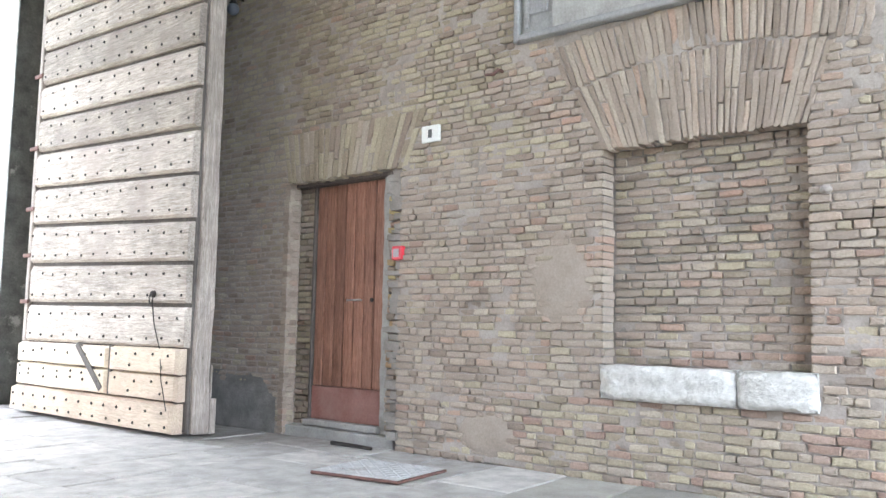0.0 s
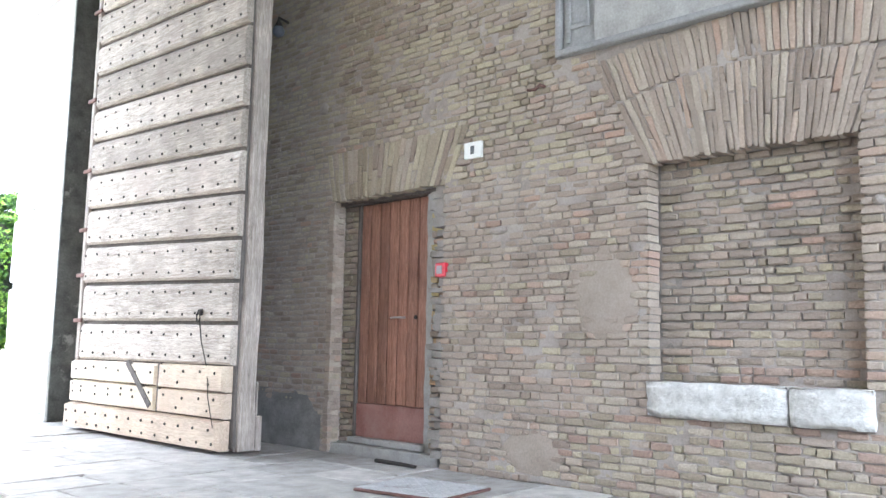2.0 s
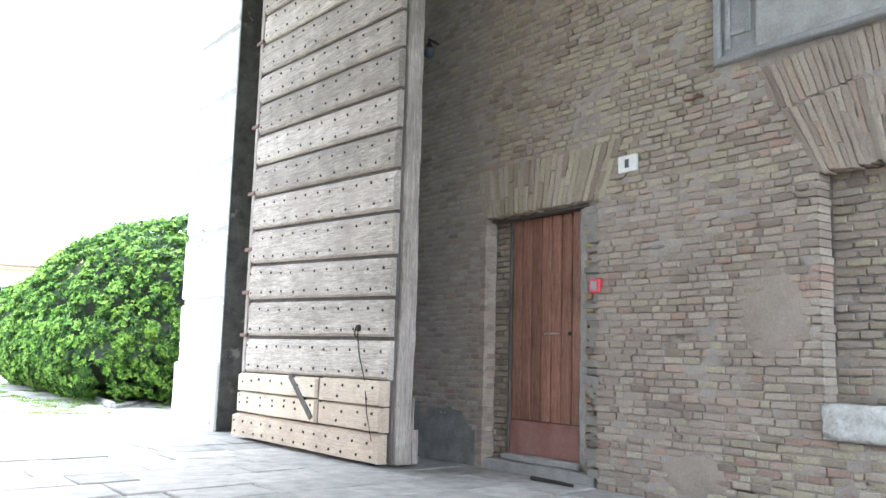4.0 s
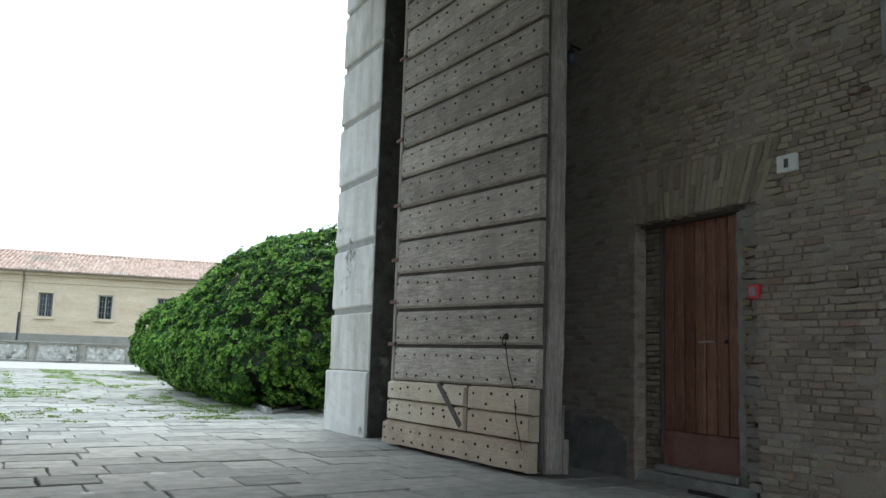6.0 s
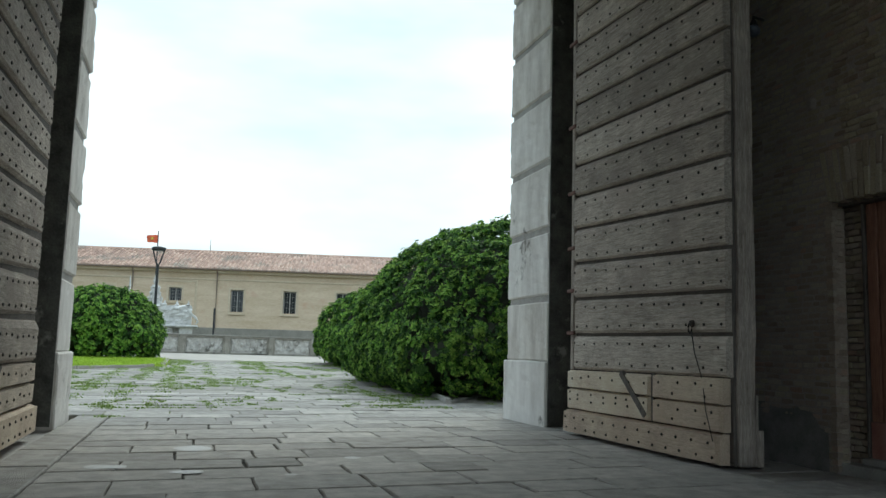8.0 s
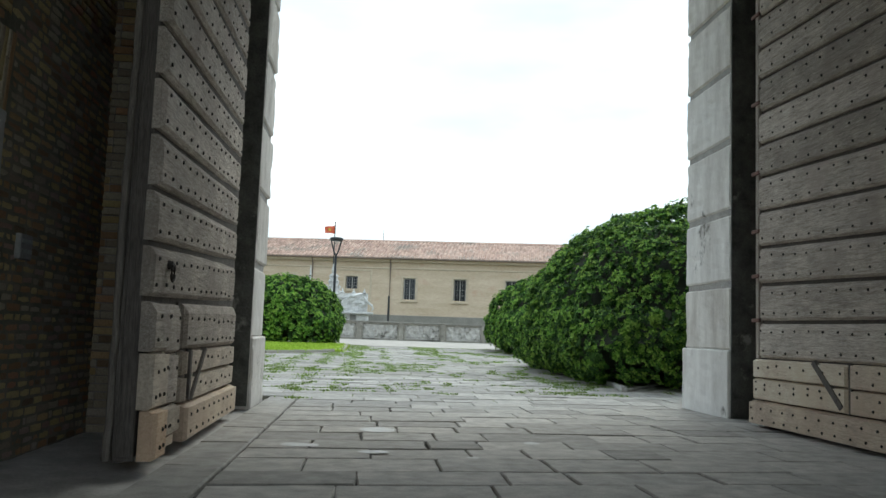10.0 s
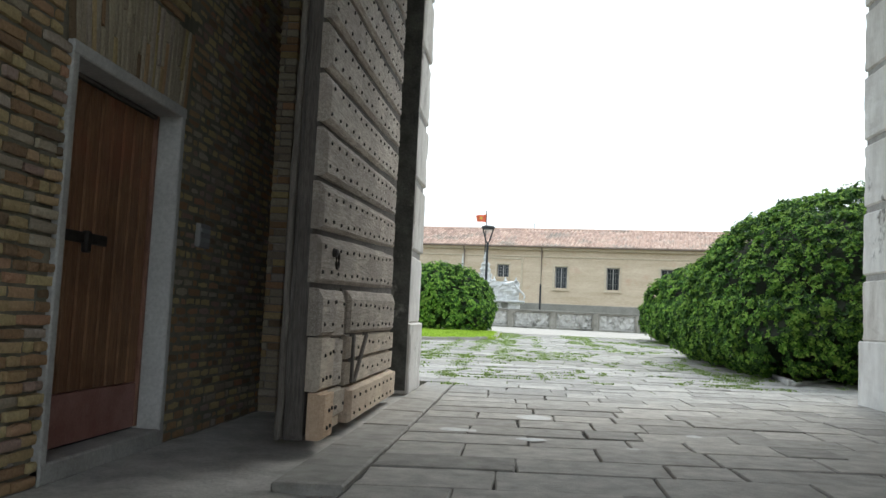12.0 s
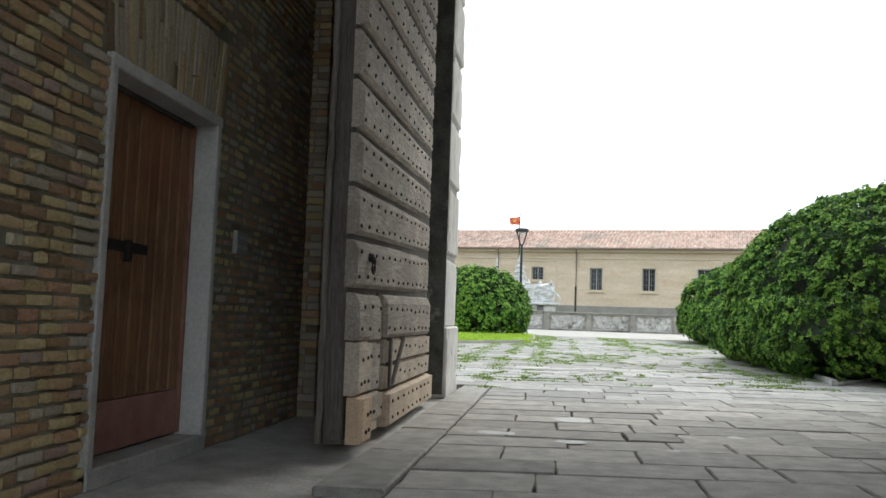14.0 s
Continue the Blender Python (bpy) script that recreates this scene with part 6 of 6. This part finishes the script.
def monument():
    """A small ornate white marble structure: stepped base, carved body with scrolls, and pinnacles."""
    m = empty("monument", -1.3, 50.0, ground_z(50))
    tagged(m, "ornate white marble monument with pinnacles behind the balustrade", "monument")
    z0 = ground_z(50) - 0.1
    part("base", boxes((-2.9, 0.05, 49.2, 51.2, z0, z0 + 0.55), bevel=0.03), M_MONUMENT, m)
    part("core_block", boxes((-2.6, -0.3, 49.75, 51.0, z0 + 0.552, z0 + 1.42)), M_MONUMENT, m)
    for x0, x1 in ((-2.7, -1.95), (-1.8, -1.2), (-0.85, -0.15)):
        part("pier", boxes((x0, x1, 49.35, 49.74, z0 + 0.552, z0 + 1.42), bevel=0.03), M_MONUMENT, m)
    part("cornice", boxes((-3.0, 0.12, 49.1, 51.3, z0 + 1.422, z0 + 1.56), bevel=0.04), M_MONUMENT, m)
    bm = boxes((-2.6, -0.25, 49.45, 50.9, z0 + 1.562, z0 + 2.6))
    bmesh.ops.subdivide_edges(bm, edges=bm.edges[:], cuts=9, use_grid_fill=True)
    for v in bm.verts:
        v.co += Vector((0.06 * noise.noise(v.co * 4), 0.2 * noise.noise(v.co * 4.3) - 0.1 * abs(math.sin(v.co.x * 5.2)), 0.16 * noise.noise(v.co * 3 + Vector((4, 0, 0))) if v.co.z > z0 + 2.2 else 0))
    part("carved_body", bm, M_MONUMENT, m)
    for x in (-1.7, -1.05, -0.45):
        bm = bmesh.new()
        tube(bm, [(x, 49.6, z0 + 2.5), (x, 49.58, z0 + 2.65), (x, 49.6, z0 + 2.75), (x, 49.6, z0 + 2.9)], [0.1, 0.13, 0.06, 0.02], 8)
        part("finial", bm, M_MONUMENT, m)
    bm = bmesh.new()
    tube(bm, [(-0.5, 49.3, z0 + 2.45), (-0.25, 49.28, z0 + 2.15), (0.0, 49.27, z0 + 1.95), (0.1, 49.27, z0 + 1.75), (0.0, 49.27, z0 + 1.62)], [0.05, 0.07, 0.07, 0.06, 0.04], 7)
    part("scroll", bm, M_MONUMENT, m)
    for x, h, w in ((-2.25, 2.3, 0.5), (-3.6, 2.1, 0.2)):
        bm = bmesh.new()
        zb = z0 + (2.1 if w > 0.3 else 1.0)
        hh = h if w > 0.3 else h + 1.1
        if w > 0.3:
            for tier in range(5):
                zt, rt = zb + hh * (0.1 + 0.13 * tier), w * (0.95 - 0.16 * tier)
                for j in range(6):
                    a = j * math.tau / 6 + tier * 0.5
                    px, py = x + rt * math.cos(a), 50 + rt * math.sin(a)
                    tube(bm, [(px, py, zt - 0.08), (px + 0.05 * math.cos(a), py + 0.05 * math.sin(a), zt + 0.06), (px, py, zt + 0.2)], [0.09, 0.075, 0.015], 6)
        tube(bm, [(x, 50, zb), (x, 50, zb + hh * 0.18), (x, 50, zb + hh * 0.22), (x, 50, zb + hh * 0.62), (x, 50, zb + hh * 0.66), (x, 50, zb + hh * 0.72), (x, 50, zb + hh * 0.8), (x, 50, zb + hh)],
             [w, w * 0.9, w * 0.7, w * 0.32, w * 0.45, w * 0.2, w * 0.3, 0.02], 12)
        part("pinnacle", bm, M_MONUMENT, m)
    part("pedestal", boxes((-3.85, -3.35, 49.75, 50.25, z0, z0 + 1.05), bevel=0.03), M_MONUMENT, m)
    settle(m)


monument()


def street_lamp():
    s = empty("street_lamp", -1.78, 40.0, ground_z(40))
    tagged(s, "slender dark street lamp with a forked arm and flat head", "street lamp")
    z0 = ground_z(40) - 0.03
    x, y = -1.78, 40.0
    bm = bmesh.new()
    tube(bm, [(x, y, z0), (x, y, z0 + 0.6), (x, y, z0 + 0.62), (x, y, z0 + 4.05)], [0.085, 0.085, 0.065, 0.055], 12)
    part("pole", bm, M_LAMP, s)
    for sx in (-1, 1):
        bm = bmesh.new()
        tube(bm, [(x, y, z0 + 4.0), (x + sx * 0.1, y, z0 + 4.2), (x + sx * 0.24, y, z0 + 4.72)], [0.04, 0.035, 0.03], 8)
        part("fork_arm", bm, M_LAMP, s)
    bm = bmesh.new()
    tube(bm, [(x, y, z0 + 4.7), (x, y, z0 + 4.74), (x, y, z0 + 4.82), (x, y, z0 + 4.86)], [0.27, 0.31, 0.31, 0.2], 20)
    part("lamp_head", bm, M_LAMP, s)
    bm = bmesh.new()
    tube(bm, [(x, y, z0 + 4.68), (x, y, z0 + 4.7)], [0.2, 0.2], 16)
    part("diffuser", bm, M_LENS, s)
    settle(s)
    bm = bmesh.new()
    tube(bm, [(0.92, 47.2, 0.4), (0.92, 47.2, 2.98)], [0.05, 0.05], 8)
    tagged(part("bollard_pole", bm, M_LAMP, None), "thin dark upright pole behind the balustrade", "pole")


street_lamp()


def flag():
    fl = empty("flagpole", -2.75, 60.0, ground_z(60))
    tagged(fl, "thin flagpole with a small red flag bearing a yellow emblem", "flagpole")
    x, y = -2.75, 60.0
    bm = bmesh.new()
    tube(bm, [(x, y, 0.6), (x, y, 8.55)], [0.05, 0.03], 8)
    part("pole", bm, M_LAMP, fl)
    n = 10
    v, f = [], []
    for side in (0, 1):
        for j in range(5):
            for i in range(n + 1):
                u = i / n
                v.append((x - 0.03 - (0.72 - 0.08 * j / 4) * u, y + 0.09 * math.sin(u * 7 + j * 0.4) + side * 0.012, 8.3 - 0.56 * j / 4 - (0.1 - 0.03 * j) * u))
    w = n + 1
    for side in (0, 1):
        o = side * 5 * w
        for j in range(4):
            for i in range(n):
                q = (o + j * w + i, o + j * w + i + 1, o + (j + 1) * w + i + 1, o + (j + 1) * w + i)
                f.append(q if side else q[::-1])
    child("cloth", mesh_of("cloth", v, f, M_FLAG, True), fl, "red cloth")
    bm = boxes((x - 0.46, x - 0.28, y - 0.11, y - 0.095, 7.92, 8.1), bevel=0.03)
    part("emblem", bm, M_GOLD, fl, "yellow emblem")
    settle(fl)


flag()


# ---- long ochre building across the moat ----
def long_building():
    """A long two-tone rendered building; its front runs slightly askew, nearer on its right."""
    a = math.atan(-0.19)
    m = Matrix.Translation((0, 65.0, 0.57)) @ Matrix.Rotation(a, 4, "Z")
    b = new("long_building")
    b.matrix_world = m
    bpy.context.view_layer.update()
    tagged(b, "long ochre building with terracotta roof and barred windows", "building")
    k = 1 / math.cos(a)
    X0, X1 = -48.0, 52.0
    EAVE, RIDGE = 6.0, 7.95
    wins = [(-6.25, 4.2, 4.62, 0.9), (-1.55, 3.65, 4.6, 0.92), (2.8, 2.95, 4.55, 0.93), (6.55, 2.95, 4.57, 0.95), (10.35, 2.95, 4.57, 0.95), (14.2, 2.95, 4.57, 0.95), (18.0, 2.95, 4.57, 0.95),
            (-10.2, 2.95, 4.57, 0.95), (-14.0, 2.95, 4.57, 0.95), (-17.8, 2.95, 4.57, 0.95), (21.8, 2.95, 4.57, 0.95)]
    wins = sorted((x * k, z0, z1, w) for x, z0, z1, w in wins)
    # front wall with real openings
    rows = []
    x = X0
    for wx, z0, z1, w in wins:
        rows.append((x, wx - w / 2, 0, 0.5, -1.5, EAVE))
        rows.append((wx - w / 2, wx + w / 2, 0, 0.5, -1.5, z0))
        rows.append((wx - w / 2, wx + w / 2, 0, 0.5, z1, EAVE))
        x = wx + w / 2
    rows.append((x, X1, 0, 0.5, -1.5, EAVE))
    rows += [(X0, X0 + 0.5, 0.5, 10, -1.5, EAVE), (X1 - 0.5, X1, 0.5, 10, -1.5, EAVE), (X0, X1, 10, 10.5, -1.5, EAVE)]
    part("wall", boxes(*rows), M_OCHRE, b)
    part("plinth", boxes((X0 - 0.05, X1 + 0.05, -0.12, -0.003, -1.5, 1.75), bevel=0.03), M_PLINTH, b, "grey rendered plinth")
    part("string_course", boxes((X0, X1, -0.06, -0.003, 5.2, 5.32), bevel=0.02), M_OCHRE_TRIM, b)
    part("cornice", boxes((X0, X1, -0.3, -0.003, 5.72, 5.98), bevel=0.06), M_OCHRE_TRIM, b)
    for wx, z0, z1, w in wins:
        win = empty("window", 0, 0, 0)
        win.parent = b
        win.location = (wx, 0, z0)
        h = z1 - z0
        for nm, r, mt in (("window_frame", ((-w / 2, -w / 2 + 0.06, 0.2, 0.28, 0, h), (w / 2 - 0.06, w / 2, 0.2, 0.28, 0, h), (-0.03, 0.03, 0.2, 0.28, 0, h - 0.06), (-w / 2 + 0.06, w / 2 - 0.06, 0.2, 0.28, h - 0.06, h)), M_PALEFRAME),
                          ("pane", ((-w / 2 + 0.06, w / 2 - 0.06, 0.26, 0.275, 0, h - 0.06),), m_glass),
                          ("window_sill", ((-w / 2 - 0.18, w / 2 + 0.18, -0.12, 0.0, -0.2, -0.08),), M_OCHRE_TRIM),
                          ("surround", ((-w / 2 - 0.16, -w / 2 - 0.004, -0.04, -0.002, -0.08, h + 0.15), (w / 2 + 0.004, w / 2 + 0.16, -0.04, -0.002, -0.08, h + 0.15), (-w / 2, w / 2, -0.04, -0.002, h + 0.004, h + 0.15)), M_OCHRE_TRIM)):
            part(nm, boxes(*r), mt, win)
        bars = [(-w / 2 + 0.1 + i * (w - 0.2) / 4 - 0.01, -w / 2 + 0.1 + i * (w - 0.2) / 4 + 0.01, 0.06, 0.085, 0, h) for i in range(5)]
        bars += [(-w / 2, w / 2, 0.086, 0.1, h * q - 0.012, h * q + 0.012) for q in (0.25, 0.5, 0.75)]
        part("grille", boxes(*bars), M_BARS, win, "dark iron window bars")
    # blind panel frame round one window, drainpipes
    px = -1.55 * k
    part("blind_panel", boxes((px - 1.55, px - 1.4, -0.05, -0.003, 1.8, 5.15), (px + 1.4, px + 1.55, -0.05, -0.003, 1.8, 5.15), (px - 1.4, px + 1.4, -0.05, -0.003, 5.0, 5.15), bevel=0.015), M_OCHRE_TRIM, b)
    for x in (1.36 * k, -4.55 * k, 20.0, -22.0):
        bm = bmesh.new()
        tube(bm, [(x, -0.12, 1.7), (x, -0.12, 5.6), (x, -0.4, 5.95)], [0.065] * 3, 8)
        part("drainpipe", bm, M_PIPE, b)
    bm = bmesh.new()
    tube(bm, [(X0, -0.52, 5.98), (X1, -0.52, 5.98)], [0.08, 0.08], 8)
    part("gutter", bm, M_PIPE, b)
    # roof: deck and rows of barrel tiles
    roof_v = [(X0 - 0.4, -0.5, EAVE), (X1 + 0.4, -0.5, EAVE), (X1 + 0.4, 5.2, RIDGE - 0.12), (X0 - 0.4, 5.2, RIDGE - 0.12), (X1 + 0.4, 10.9, EAVE), (X0 - 0.4, 10.9, EAVE),
              (X0 - 0.4, -0.5, EAVE - 0.1), (X1 + 0.4, -0.5, EAVE - 0.1), (X1 + 0.4, 10.9, EAVE - 0.1), (X0 - 0.4, 10.9, EAVE - 0.1)]
    roof = child("roof", mesh_of("roof", roof_v, [(0, 1, 2, 3), (3, 2, 4, 5), (6, 7, 1, 0), (9, 8, 7, 6), (5, 4, 8, 9), (0, 3, 5, 9, 6), (1, 7, 8, 4, 2)], M_TILE), b, "weathered terracotta tile roof")
    rnd = random.Random(2)
    v, f = [], []
    pitch = 0.3
    n_row = 12
    sl = (RIDGE - 0.12 - EAVE) / 5.7
    for i in range(int((X1 - X0) / pitch)):
        x = X0 + i * pitch
        if not -24 < x < 30:
            continue
        for r in range(n_row):
            y0 = -0.6 + r * 5.8 / n_row
            y1 = y0 + 5.8 / n_row + 0.06
            i0 = len(v)
            lift = rnd.uniform(0, 0.02)
            dx = rnd.uniform(-0.015, 0.015)
            for yy, up, w in ((y0, 0.035, 0.1), (y1, 0.0, 0.08)):
                for q in range(5):
                    an = math.pi * q / 4
                    v.append((x + dx + w * math.cos(an), yy, EAVE + (yy + 0.5) * sl + up + lift + 0.09 * math.sin(an)))
            f += [(i0 + q, i0 + q + 1, i0 + 6 + q, i0 + 5 + q) for q in range(4)]
            f.append((i0, i0 + 1, i0 + 2, i0 + 3, i0 + 4))
    tagged(child("roof_tiles", mesh_of("roof_tiles", v, f, M_TILE), roof), kind="stuff")
    bm = bmesh.new()
    tube(bm, [(X0 - 0.4, 5.2, RIDGE - 0.1), (X1 + 0.4, 5.2, RIDGE - 0.1)], [0.13, 0.13], 8)
    part("ridge_tiles", bm, M_TILE, b)
    bm = bmesh.new()
    tube(bm, [(-0.2, 5.2, RIDGE), (-0.2, 5.2, RIDGE + 0.9)], [0.02, 0.015], 6)
    part("aerial", bm, M_LAMP, b)


long_building()
